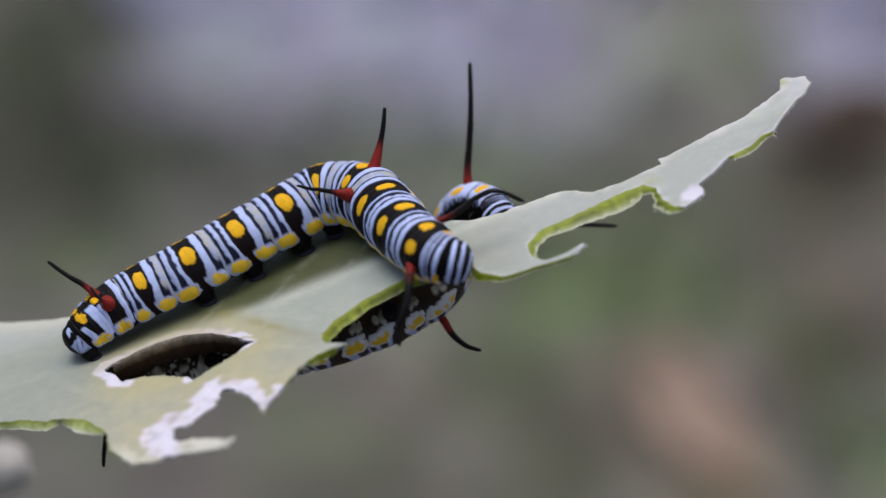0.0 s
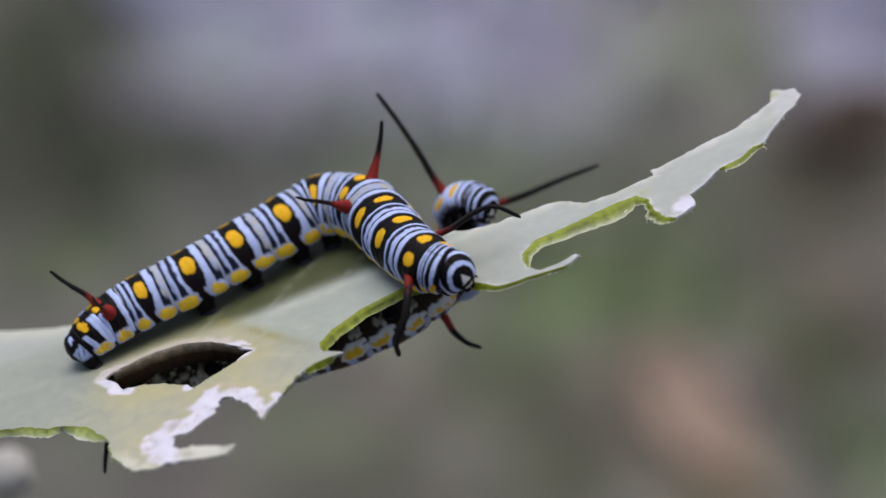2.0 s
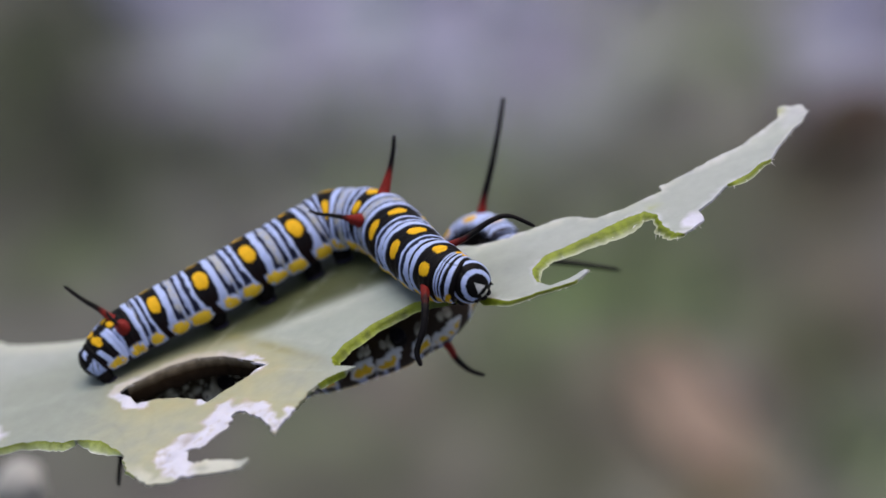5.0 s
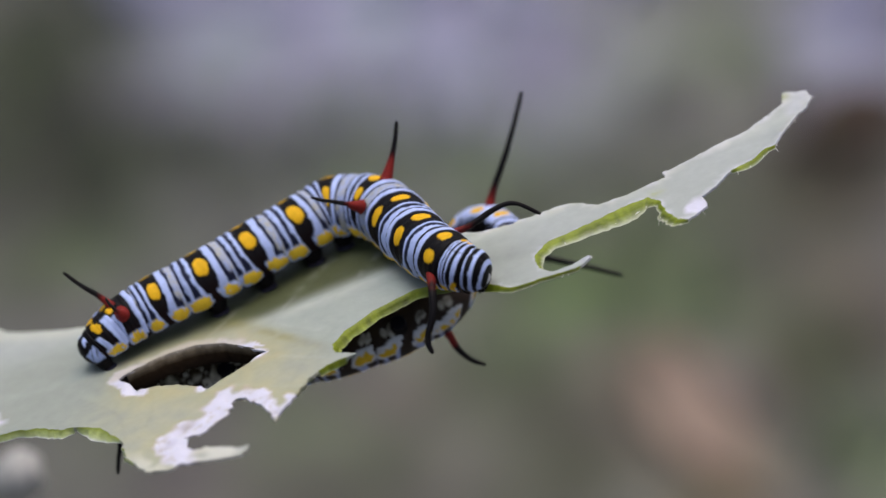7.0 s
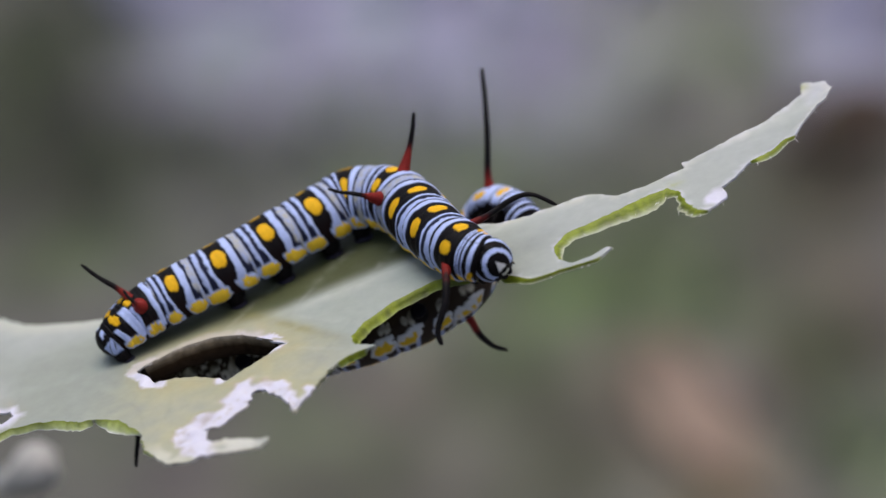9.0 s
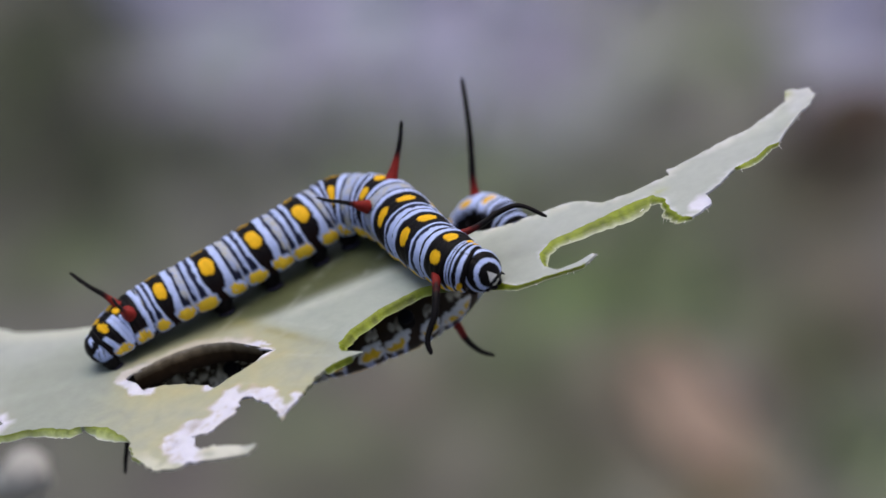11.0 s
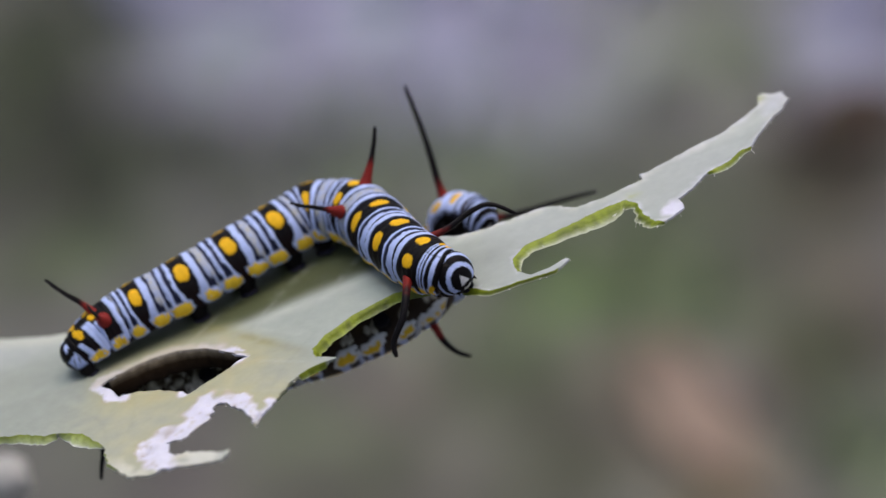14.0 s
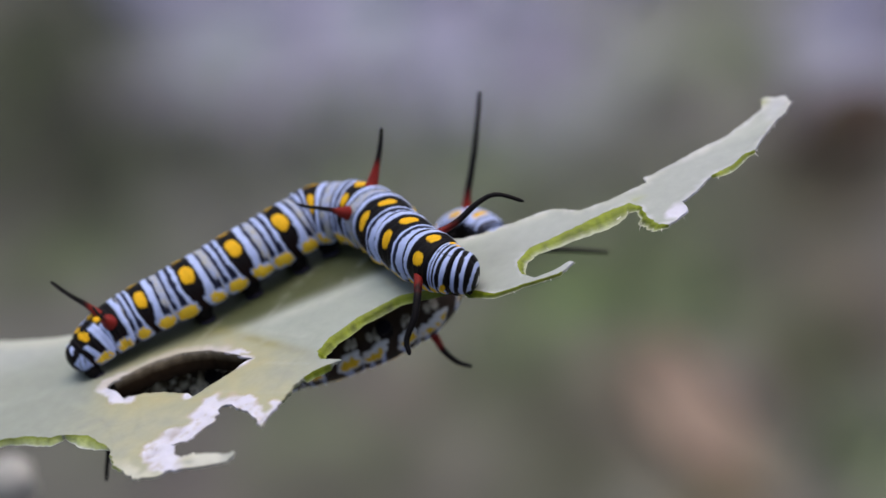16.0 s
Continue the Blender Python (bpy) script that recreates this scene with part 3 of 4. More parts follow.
def pigment(kind, y, th, seed, gilt=1.0):
    """Colour of the skin. y: -0.5 in front to 0.5 behind within a segment; th: signed angle from the back's middle line."""
    a = np.abs(th)
    w = np.array([noise.noise((p * 5 + seed, math.cos(q) * 2.2, math.sin(q) * 2.2 + seed)) for p, q in zip(y, th)])
    w2 = np.array([noise.noise((p * 14 + seed, math.cos(q) * 6, math.sin(q) * 6 + seed)) for p, q in zip(y, th)])
    yy = y + 0.026 * w + 0.017 * w2 + 0.010 * np.sin(3 * th + seed)
    s = 0.022
    white = np.zeros(len(y))
    dull = np.zeros(len(y))
    low = smooth01((a - 1.0) / 0.8)
    fine = gilt < 1
    if kind == "T1":
        white = np.maximum(np.maximum(band(yy, 0.36, 0.45, s), band(yy, 0.235, 0.325, s)), np.maximum(band(yy, 0.0, 0.135, s), band(yy, -0.31, -0.14, 0.03)))
        white = white * (1 - 0.6 * np.exp(-(th / 0.022) ** 2))
    elif kind == "collar":
        white = 1 - np.maximum(np.maximum(band(yy, -0.16, -0.06, 0.03), 0.35 * band(yy, 0.05, 0.11, 0.03)), band(yy, -0.5, -0.40, 0.03))
    elif fine and kind in ("T2", "T3"):
        # the fore end of this one is nearly all pale, with a few thin rings
        white = 1 - np.maximum(0.5 * band(yy, 0.36, 0.41, 0.03), 0.55 * band(yy, -0.48, -0.41, 0.03))
        white = white * (1 - smooth01((a - (2.42 if kind == "T2" else 2.38) + 0.3 * w + 0.35 * w2) / 0.12))
    elif kind == "A8":
        white = np.maximum(white, band(-yy, 0.30, 0.46, s))
        white = np.maximum(white, band(yy - 0.10 * low, 0.33, 0.49, s) * smooth01((a - 0.5) / 0.1))
    elif kind == "A9":
        white = np.maximum(white, band(yy + 0.06 * low, -0.6, -0.15, s) * smooth01((a - 0.2) / 0.15))
        white = np.maximum(white, band(yy - 0.25 * (1.75 - a), 0.02, 0.26, 0.03) * band(a, 0.85, 2.2, 0.12))
    elif kind == "A10":
        # a streaky pale plate on each side, a small pale patch near the middle line
        white = np.maximum(white, band(a + 0.15 * w - 0.35 * yy, 1.0, 2.1, 0.1) * band(yy + 0.10 * (a - 1.5), -0.26, 0.42, 0.05))
        white = white * (1 - 0.85 * band(yy - 0.35 * (a - 1.5) + 0.10 * w, 0.02, 0.07, 0.03) * smooth01((1.75 - a) / 0.2))
        white = white * (1 - 0.8 * band(yy - 0.30 * (a - 1.5) + 0.08 * w, 0.22, 0.26, 0.03))
        white = np.maximum(white, band(a + 0.2 * w, 0.25, 0.62, 0.1) * band(yy + 0.1 * w, -0.05, 0.20, 0.05))
    else:
        # before the dark band one broad white stripe; behind it two fine ones; a dull stripe at the joint
        lo = 0.026 * low + 0.010 * w2
        fore = kind in ("T2", "T3", "A1")
        nape = kind == "T2" and not fine
        half = ((0.13 if fine else 0.275) if fore else 0.172) - (0.13 if fore else 0.07) * smooth01((a - 1.05) / 0.75)
        if fore:
            if not nape:
                white = np.maximum(white, np.maximum(band(-yy, half, 0.345 - lo, s), band(-yy, 0.44 + lo, 0.6, s)))
            white = np.maximum(white, band(yy, 0.485 + lo, 0.6, s))
            white = np.maximum(white, band(yy, half - 0.01, 0.385 - lo, s))
        else:
            white = np.maximum(white, band(-yy, half + 0.006, 0.315 - lo, s))
            dull = np.maximum(band(-yy, 0.375 + lo, 0.6, s), band(yy, 0.485 + lo, 0.6, s))
            # dark wedges open towards the side
            gape = smooth01((a - 1.02 + 0.25 * w) / 0.45) * smooth01((1.68 - a) / 0.08)
            wedge = band(-yy, 0.325, 0.345 + 0.10 * gape, s) * gape
            white, dull = white * (1 - wedge), dull * (1 - wedge)
            dull = dull * (1 - 0.8 * band(-yy, 0.435, 0.455, 0.02) * smooth01((a - 1.1 + 0.4 * w) / 0.3))
            white = np.maximum(white, band(yy, 0.335 + lo, 0.428 - lo, s) * (0.80 + 0.2 * smooth01(0.5 + w)))
            white = np.maximum(white, band(yy, half + 0.012, 0.255 - lo - 0.02 * gape, s))
    tone = ((1.06 if kind in ("collar", "T2", "T3") else 0.85) if fine else 1.0) - 0.07 * smooth01(0.5 + w2)[:, None]
    dark = BLACK + (np.array([0.030, 0.020, 0.014]) if fine else np.array([0.006, 0.0, 0.0])) * low[:, None]
    furrow = NAVY * (0.4 if fine else 1.0) * smooth01((np.abs(yy) - 0.20) / 0.05)[:, None] * (0.0 if kind in ("T1", "T2", "A8", "A9", "A10") else 1.0)
    dark = np.maximum(dark, furrow)
    col = dark + (WHITE * tone - dark) * white[:, None]
    col = col + (CREAM + (WHITE * 0.72 - CREAM) * np.clip(0.55 + 0.9 * w2 + 0.4 * w, 0, 1)[:, None] - col) * dull[:, None]
    # side: yellow patches edged with white along the spiracle line, dark below
    mid = 1.84 + 0.05 * w
    if kind not in ("A10", "collar") and not (fine and kind in ("T2", "T3")):
        # two lobes to a segment, the fore one smaller and tilted
        tilt = 0.22 * (a - mid)
        two = np.minimum(np.abs(yy - 0.28 + 0.5 * tilt), np.abs(yy + 0.29 + tilt) * 1.12)
        if kind in ("A8", "A9"):
            two = np.abs(yy - 0.05) * 0.55
        broad = 0.92 if fine else 1.0
        rag = (0.9 if fine else 0.45) * w + (0.6 if fine else 0.3) * w2
        pale = smooth01((1 - ((two / (0.225 * broad)) ** 3 + (np.abs(a - mid) / (0.36 * broad)) ** 3) + rag) / 0.25 + 0.5)
        belly = smooth01((a - (1.98 if fine and kind == "A1" else 1.86) - 0.06 * w) / 0.06 + 0.5)
        col = col + (dark - col) * (belly * (1 - pale))[:, None]
        rim = np.array([0.72, 0.74, 0.80]) if fine else WHITE
        col = col + (rim * tone - col) * (pale * smooth01((a - 1.50) / 0.12))[:, None]
        gold = smooth01((1 - ((two / ((0.175 if fine else 0.195) * gilt)) ** 2.2 + (np.abs(a - mid + 0.02) / (0.225 * gilt)) ** 2.2) + 0.9 * w + 1.1 * w2) / 0.3 + 0.5)
        col = col + (np.array([0.92, 0.60, 0.045]) * (0.75 if fine else 0.95) - col) * gold[:, None]
        fleck = smooth01((((0.075 if kind in ("A5", "A6", "A7") else 0.045) if fine else 0.055) - np.hypot(two - 0.05, (a - 2.55) * 0.24) + 0.06 * w) / 0.03 + 0.5)
        col = col + ((np.array([0.56, 0.53, 0.47]) if fine else np.array([0.50, 0.48, 0.43])) - col) * (fleck * 0.9)[:, None]
        if fine and kind in ("A5", "A6", "A7"):
            streak = smooth01((w2 + 0.4 * w - 0.05) / 0.10) * smooth01((a - 2.0) / 0.1)
            col = col + (np.array([0.68, 0.66, 0.62]) - col) * (0.9 * streak)[:, None]
        mud = smooth01((a - 2.3) / 0.3) * np.clip(0.35 + 1.2 * w, 0, 1)
        col = col + (np.array([0.045, 0.030, 0.018]) - col) * mud[:, None]
    else:
        col = col + (BLACK - col) * smooth01((a - (2.1 if fine else 1.9) + (0.3 * w2 if fine else 0)) / 0.2)[:, None]
    # paired spots on the back
    spots = {"T2": (0.46, 0.0, 0.165, 0.29), "T3": (0.52, 0.0, 0.130, 0.33), "A1": (0.52, 0.0, 0.115, 0.34), "A2": (0.42, 0.05, 0.12, 0.25),
             "A8": (0.26, 0.36, 0.12, 0.18), "A9": (0.44, 0.12, 0.17, 0.36), "A10": (9, 0, 0.1, 0.1), "T1": (1.55, -0.32, 0.12, 0.18), "collar": (1.38, 0.30, 0.14, 0.36)}
    at, ay, wy, wt = spots.get(kind, (0.61, 0.0, 0.130, 0.35))
    if fine and kind in ("T2", "T3"):
        at, ay, wy, wt = (1.78, 0.02, 0.19, 0.24) if kind == "T2" else (1.80, 0.05, 0.22, 0.28)
    elif fine:
        wy, wt = wy * 1.25, wt * 1.2
    elif kind == "T2":
        at, ay, wy, wt = np.where(th < 0, 0.56, 0.44), np.where(th < 0, -0.05, 0.02), np.where(yy < -0.05, 0.22, 0.145), 0.26
    d = ((np.abs(yy - ay) / wy) ** 2.4 + (np.abs(a - at - 0.03 * w) / wt) ** 2.4) ** (1 / 2.4)
    spot = smooth01((1 - d + (0.35 if kind == "A9" else 0.06) * w2 + (0.3 if kind == "A9" else 0.0) * w) / 0.10 + 0.5)
    col = col + (YOLK * (1 - 0.12 * np.clip(0.5 + w2, 0, 1))[:, None] - col) * spot[:, None]
    if kind == "T1" and not fine:
        for ty, tth in ((0.30, 0.85), (-0.02, 1.0)):
            fs = smooth01((1 - np.hypot((yy - ty) / 0.13, (th - tth) / 0.20) + 0.1 * w2) / 0.15 + 0.5)
            col = col + (YOLK - col) * fs[:, None]
    return np.clip(col, 0.004, 1)


def frames_along(controls, ups, x):
    p = curve_at([c[:3] for c in controls], x)
    e = 0.02
    t = curve_at([c[:3] for c in controls], x + e) - curve_at([c[:3] for c in controls], x - e)
    t = t / np.linalg.norm(t, axis=1)[:, None]
    r = np.interp(x, range(len(controls)), [c[3] for c in controls])
    up = np.c_[[np.interp(x, range(len(ups)), [q[k] for q in ups]) for k in range(3)]].T
    up = up - t * np.sum(up * t, axis=1)[:, None]
    up = up / np.linalg.norm(up, axis=1)[:, None]
    return p, -t, up, r


def basis(p, t, up):
    """Pose (metres) with x forwards along the body, z to its back."""
    s = np.cross(up, t)
    m = Matrix.Identity(4)
    for i in range(3):
        m[i][0], m[i][1], m[i][2], m[i][3] = t[i], s[i], up[i], p[i] * MM
    return m


def facing(p, way, top):
    way = unit(way)
    top = np.asarray(top, float)
    return basis(p, way, unit(top - way * np.dot(way, top)))


def horn(parent, name, path, cone, thin, red, seed):
    """A fleshy filament: red cone at the root, then a thin black whip. Path in the segment's space (mm); red: the share of its length."""
    pts = curve_at(path, np.linspace(0, len(path) - 1, 21))
    k = np.linspace(0, 1, 21)
    rad = np.where(k < red, cone + (thin * 1.15 - cone) * (k / red) ** 0.8, thin * (1.15 - 0.5 * (k - red) / max(0.05, 1 - red)))
    rad[-1] *= 0.6
    v, f, x = tube(pts, list(rad), 14, 44)
    k = np.repeat(x / 20, 14)
    wob = np.array([noise.noise((q[0] * 3 + seed, q[1] * 3, q[2] * 3)) for q in v])
    m = smooth01((k + 0.05 * wob - red * 0.95) / 0.16 + 0.5)
    col = RED + (BLACK * 1.3 - RED) * m[:, None]
    v = v + 0.03 * wob[:, None]
    return link_mesh(name, v * MM, f, HORN, parent, "black fleshy tentacle with a red root", col)


def foot(parent, at, way, size, pad, name="proleg"):
    """A stubby dark leg with a fold and a broad padded sole, in the segment's space (mm)."""
    at, way = np.array(at, float), unit(way)
    reach = [-0.3, 0.25, 0.55, 0.70, 0.80, 1.05, 1.15]
    v, f, x = tube([at + way * size * k for k in reach], [size * k for k in (0.95, 0.82, 0.70, 0.62, 0.78, 0.80, 0.45)], 18, 22)
    v = v + 0.05 * size * np.array([[noise.noise((p[0] * 2 + k, p[1] * 2, p[2] * 2)) for k in (1, 4, 8)] for p in v])
    k = np.repeat(smooth01((x - 3.2) / 0.8), 18)[:, None]
    sole = np.array([0.030, 0.028, 0.045]) * pad
    return link_mesh(name, v * MM, f, SKIN, parent, "", BLACK * 1.2 + (sole - BLACK * 1.2) * k)


def claw(parent, at, way, bend, size):
    at, way, bend = np.array(at, float), unit(way), unit(bend)
    pts = [at, at + way * size * 0.5, at + way * size * 0.85 + bend * size * 0.25, at + way * size + bend * size * 0.7]
    v, f, _ = tube(pts, [size * 0.22, size * 0.18, size * 0.13, size * 0.03], 8, 10)
    return link_mesh("leg", v * MM, f, SKIN, parent, "", np.tile(BLACK * 1.4, (len(v), 1)))


def head_capsule(parent, pose_m, r, seed):
    """A round head: white arches on black, a pale triangle in the middle of the face and a pale lip below it."""
    n, m = 60, 88
    verts, cols = [], []
    for i in range(n):
        al = math.pi * (i + 0.5) / n
        for j in range(m):
            b = 2 * math.pi * j / m
            d = np.array([math.cos(al), math.sin(al) * math.sin(b), math.sin(al) * math.cos(b)])
            lobe = 1 + 0.05 * abs(d[1]) * max(d[2], 0) - 0.05 * math.exp(-(d[1] / 0.10) ** 2) * max(d[2], 0)
            muzzle = 1 + 0.10 * math.exp(-((d[1] / 0.3) ** 2 + ((d[2] + 0.55) / 0.25) ** 2)) * max(d[0], 0)
            verts.append(d * r * np.array([0.80, 1.0, 1.02]) * lobe * muzzle)
            w = noise.noise(tuple(d * 3 + seed))
            fy, fz = d[1], d[2] + 0.15
            q = math.hypot(fy, fz * 0.92) + 0.025 * w
            c = BLACK
            ring = math.degrees(al) + 2.5 * w
            if -0.22 < fz < 0.28 and d[0] > 0 and abs(fy) < 0.25 * (0.28 - fz) / 0.50:
                c = np.array([0.66, 0.66, 0.68])
            elif -0.55 < fz < -0.38 and d[0] > 0 and abs(fy) < 0.22 - 0.25 * abs(fz + 0.47):
                c = np.array([0.64, 0.64, 0.58])
            elif d[0] > 0.5 and 0.56 < q < 0.75 and fz > -0.42:
                c = WHITE
            elif d[2] > -0.72 and (66 < ring < 79 or 96 < ring < 112):
                c = WHITE
            cols.append(c)
    faces = grid_faces(n, m)
    ob = link_mesh("head", np.array(verts) * MM, [f[::-1] for f in faces], SKIN, parent, "black head with white arches and a pale triangle", np.array(cols))
    ob.matrix_basis = pose_m
    for s in (1, -1):
        v, f, _ = tube([(r * 0.42, s * r * 0.20, -r * 0.78), (r * 0.50, s * r * 0.14, -r * 0.86), (r * 0.54, s * r * 0.03, -r * 0.90)],
                       [r * 0.15, r * 0.12, r * 0.04], 10, 8)
        link_mesh("mandible", v * MM, f, SKIN, ob, "", np.tile(BLACK * 1.5, (len(v), 1)))
        v, f, _ = tube([(r * 0.48, s * r * 0.50, -r * 0.60), (r * 0.55, s * r * 0.54, -r * 0.68), (r * 0.60, s * r * 0.55, -r * 0.75)],
                       [r * 0.07, r * 0.05, r * 0.02], 8, 8)
        link_mesh("antenna", v * MM, f, SKIN, ob, "", np.tile(BLACK * 1.5, (len(v), 1)))
    return ob


def caterpillar(label, controls, ups, horns, seed, way, top, collar="T1", pads=0.40, gilt=1.0):
    """One caterpillar in the leaf's space. Returns the thing and its parts with their poses at rest, head first."""
    thing = rider("caterpillar", label, "caterpillar", "caterpillars on the leaf")
    n = len(controls)
    centres = np.arange(n, dtype=float)
    p, t, up, r = frames_along(controls, ups, np.clip(centres, 0.02, n - 1.02))
    p[0], p[-1] = controls[0][:3], controls[-1][:3]
    parts = []
    rest = facing(p[0], way, top)
    parts.append((head_capsule(thing, rest, controls[0][3] * 0.98, seed), rest))
    RA, RT = 72, 112
    for i in range(1, n):
        kind = NAMES[i - 1]
        rest = basis(p[i], t[i], up[i])
        inv = np.array(rest.inverted())
        lo, hi = -0.5, 0.5
        if kind == "T1":
            lo = -0.45
        y = np.linspace(lo - 0.07, hi + 0.07, RA)
        last = kind == "A10"
        x = np.clip(i + y, 0, n - 1)
        q, tt, uu, rr = frames_along(controls, ups, np.minimum(x, n - 1.021))
        if last:
            # rounded rear end
            over = np.maximum(0, y)
            q = q + (-tt) * (over * 2.2)[:, None]
            rr = rr * np.sqrt(np.clip(1 - (over / 0.585) ** 2, 0.0005, 1))
        ss = np.cross(uu, tt)
        fold = 1 + 0.006 * np.cos(y * 2 * math.pi * 5) - 0.035 * np.exp(-((np.abs(y) - 0.5) / 0.06) ** 2)
        inner = np.where(np.abs(y) > 0.5, 1 - (np.abs(y) - 0.5) * 1.3, 1.0)
        if last:
            inner = np.where(y > 0.4, 1.0, inner)
        th = np.linspace(-math.pi, math.pi, RT, endpoint=False)
        Y, TH = np.repeat(y, RT), np.tile(th, RA)
        rad = np.repeat(rr * fold * inner, RT)
        # the belly is flatter, with a soft bulge along the side
        AT = np.abs(TH)
        knob = np.exp(-((np.abs(Y) - 0.27) / 0.15) ** 2) if kind[0] == "A" and not last else 0.35
        shape = 1 - 0.20 * smooth01((AT - 2.05) / 0.75) + (0.015 + 0.085 * knob) * np.exp(-((AT - 1.90) / 0.27) ** 2)
        lump = np.array([noise.noise((a * 6 + seed + i, math.cos(b) * 2, math.sin(b) * 2)) for a, b in zip(Y, TH)])
        # the pale rings stand a little proud of the dark furrows
        col = pigment(collar if kind == "T1" else kind, np.clip(Y, -0.5, 0.5), TH, seed + i * 1.37, gilt)
        rad = rad * shape * (1 + 0.014 * lump + 0.036 * np.clip(col[:, 1], 0, 0.6))
        pos = np.repeat(q, RT, 0) + rad[:, None] * (np.cos(TH)[:, None] * np.repeat(uu, RT, 0) + np.sin(TH)[:, None] * np.repeat(ss, RT, 0))
        local = (np.c_[pos * MM, np.ones(len(pos))] @ inv.T)[:, :3]
        faces = grid_faces(RA, RT)
        seg = link_mesh("body_segment", local, faces, SKIN, thing, "", col)
        seg.matrix_basis = rest
        R = controls[i][3]
        if kind in horns:
            for path, cone, thin, red in horns[kind]:
                lp = [tuple(rest.inverted() @ (Vector(w) * MM) / MM) for w in path]
                horn(seg, "tentacle", lp, cone, thin, red, seed + i)
        if kind in ("A3", "A4", "A5", "A6", "A10"):
            for s in (1, -1):
                foot(seg, (0, s * R * (0.75 if last else 0.55), -R * 0.70), (0, s * 0.3 if last else s * 0.2, -1), R * pads * (1.35 if last else 1), 1.0 if gilt == 1 else 0.25)
        if kind in ("T1", "T2", "T3"):
            for s in (1, -1):
                claw(seg, (0, s * R * 0.35, -R * 0.80), (0.2, s * 0.3, -0.8), (0.5, -s * 0.6, -0.4), R * 0.4)
        parts.append((seg, rest))
    return thing, parts


def in_view(x, y, z):
    """A direction given to the right, up and towards the camera."""
    return x * RIGHT + y * UP + z * BACK


SIDE_ON, SIDE_TOP = in_view(0.97, -0.2, 0.0), in_view(-0.1, 0.8, 0.5)
FACE_ON, FACE_TOP = in_view(0.12, -0.15, 1.0), in_view(-0.8, 0.55, 0.1)
LEANT = tuple(np.array([0, 0, 1.0]) + in_view(-0.30, 0, 0.15))
UPPER_UPS = [LEANT] * 5 + [tuple(np.array([0, 0, 1.0]) + in_view(-0.15, 0, 0.05))] + [(0, 0, 1)] * 8
HORNS_UPPER = {
    "T2": [([tuple(np.array([2.97, -1.58, 4.14]) + in_view(-0.65, -0.3, 0)), (6.18, -1.82, 4.19), (9.2, -1.4, 4.8), (11.1, -1.5, 4.7), (13.0, -2.3, 3.2)], 0.5, 0.27, 0.24),
           ([(1.9, -3.1, 2.7), (1.2, -6.6, 2.5), (0.1, -8.6, 1.0), (-1.4, -9.4, -0.7), (-1.6, -10.1, -1.9)], 0.5, 0.34, 0.26)],
    "A2": [([(1.3, 9.7, 5.5), (2.3, 10.4, 6.7), (3.3, 11.1, 8.1), (3.9, 11.6, 9.1), (4.3, 12.1, 9.9)], 0.68, 0.24, 0.36),
           ([(-1.6, 7.3, 5.2), (-2.6, 6.7, 6.2), (-3.7, 6.6, 7.0), (-4.7, 6.8, 7.5), (-5.7, 7.1, 8.1)], 0.72, 0.2, 0.30)],
    "A8": [([(-26.3, 6.9, 4.8), (-27.2, 7.6, 6.1), (-28.0, 8.0, 7.0), (-28.7, 8.5, 7.8), (-29.5, 9.1, 8.9)], 0.46, 0.24, 0.22),
           ([tuple(np.array([-25.7, 6.4, 3.9]) + in_view(*d)) for d in ((0, 0, 0.2), (0.0, 0.05, 1.1), (-0.3, 0.35, 1.7), (-1.0, 0.95, 1.7), (-1.5, 1.6, 1.5))], 1.1, 0.16, 0.55)],
}
upper, upper_parts = caterpillar("black, white and yellow striped caterpillar arched over the leaf", UPPER, UPPER_UPS, HORNS_UPPER, 1.3, SIDE_ON, SIDE_TOP)

EYE = np.array(LEAF_POSE.inverted() @ CAM_AT) / MM


def farther(p, by=3.5):
    """The same spot carried away from the lens by some mm."""
    q = np.array(p[:3]) - EYE
    k = 1 + by / np.linalg.norm(q)
    return tuple(EYE + q * k) + tuple(r * k for r in p[3:])


d_head = in_view(0.52, 0.62, -0.6)
CRANE = [in_view(0.65, 0.3, 0), in_view(0.55, 0.35, 0), in_view(0.2, 0.3, 0)]
LOWER = [farther(tuple(np.array(p[:3]) + d) + (p[3],)) for p, d in zip(LOWER, CRANE + [np.zeros(3)] * 11)]
LOWER_UPS = [tuple(d_head)] * 3 + [tuple(in_view(0.3, 0.6, -0.6)), (0.3, 0.85, -0.4), (0, 0.55, -0.8)] + [(0, 0.45, -0.9)] * 8
HORNS_LOWER = {
    "T2": [([(8.7, 9.9, -0.5), (9.5, 11.0, 1.5), (10.8, 12.3, 4.0), (12.0, 13.7, 6.6), (13.2, 15.3, 9.6)], 0.6, 0.3, 0.24),
           ([(9.9, 8.7, -2.8), (12.2, 8.8, -4.8), (14.9, 9.0, -6.4), (17.5, 8.5, -7.5), (20.4, 7.8, -8.8)], 0.5, 0.3, 0.2)],
    "A2": [([(2.0, -0.3, -4.9), (2.4, -1.0, -6.2), (2.7, -1.7, -7.5), (3.5, -2.4, -8.7), (4.6, -2.8, -9.5)], 0.5, 0.28, 0.46)],
    "A8": [([(-28.7, 2.6, -3.6), (-29.6, 1.9, -4.9), (-30.4, 1.2, -6.4), (-31.0, 0.6, -7.4), (-31.4, 0.1, -8.3)], 0.4, 0.24, 0.3)],
}
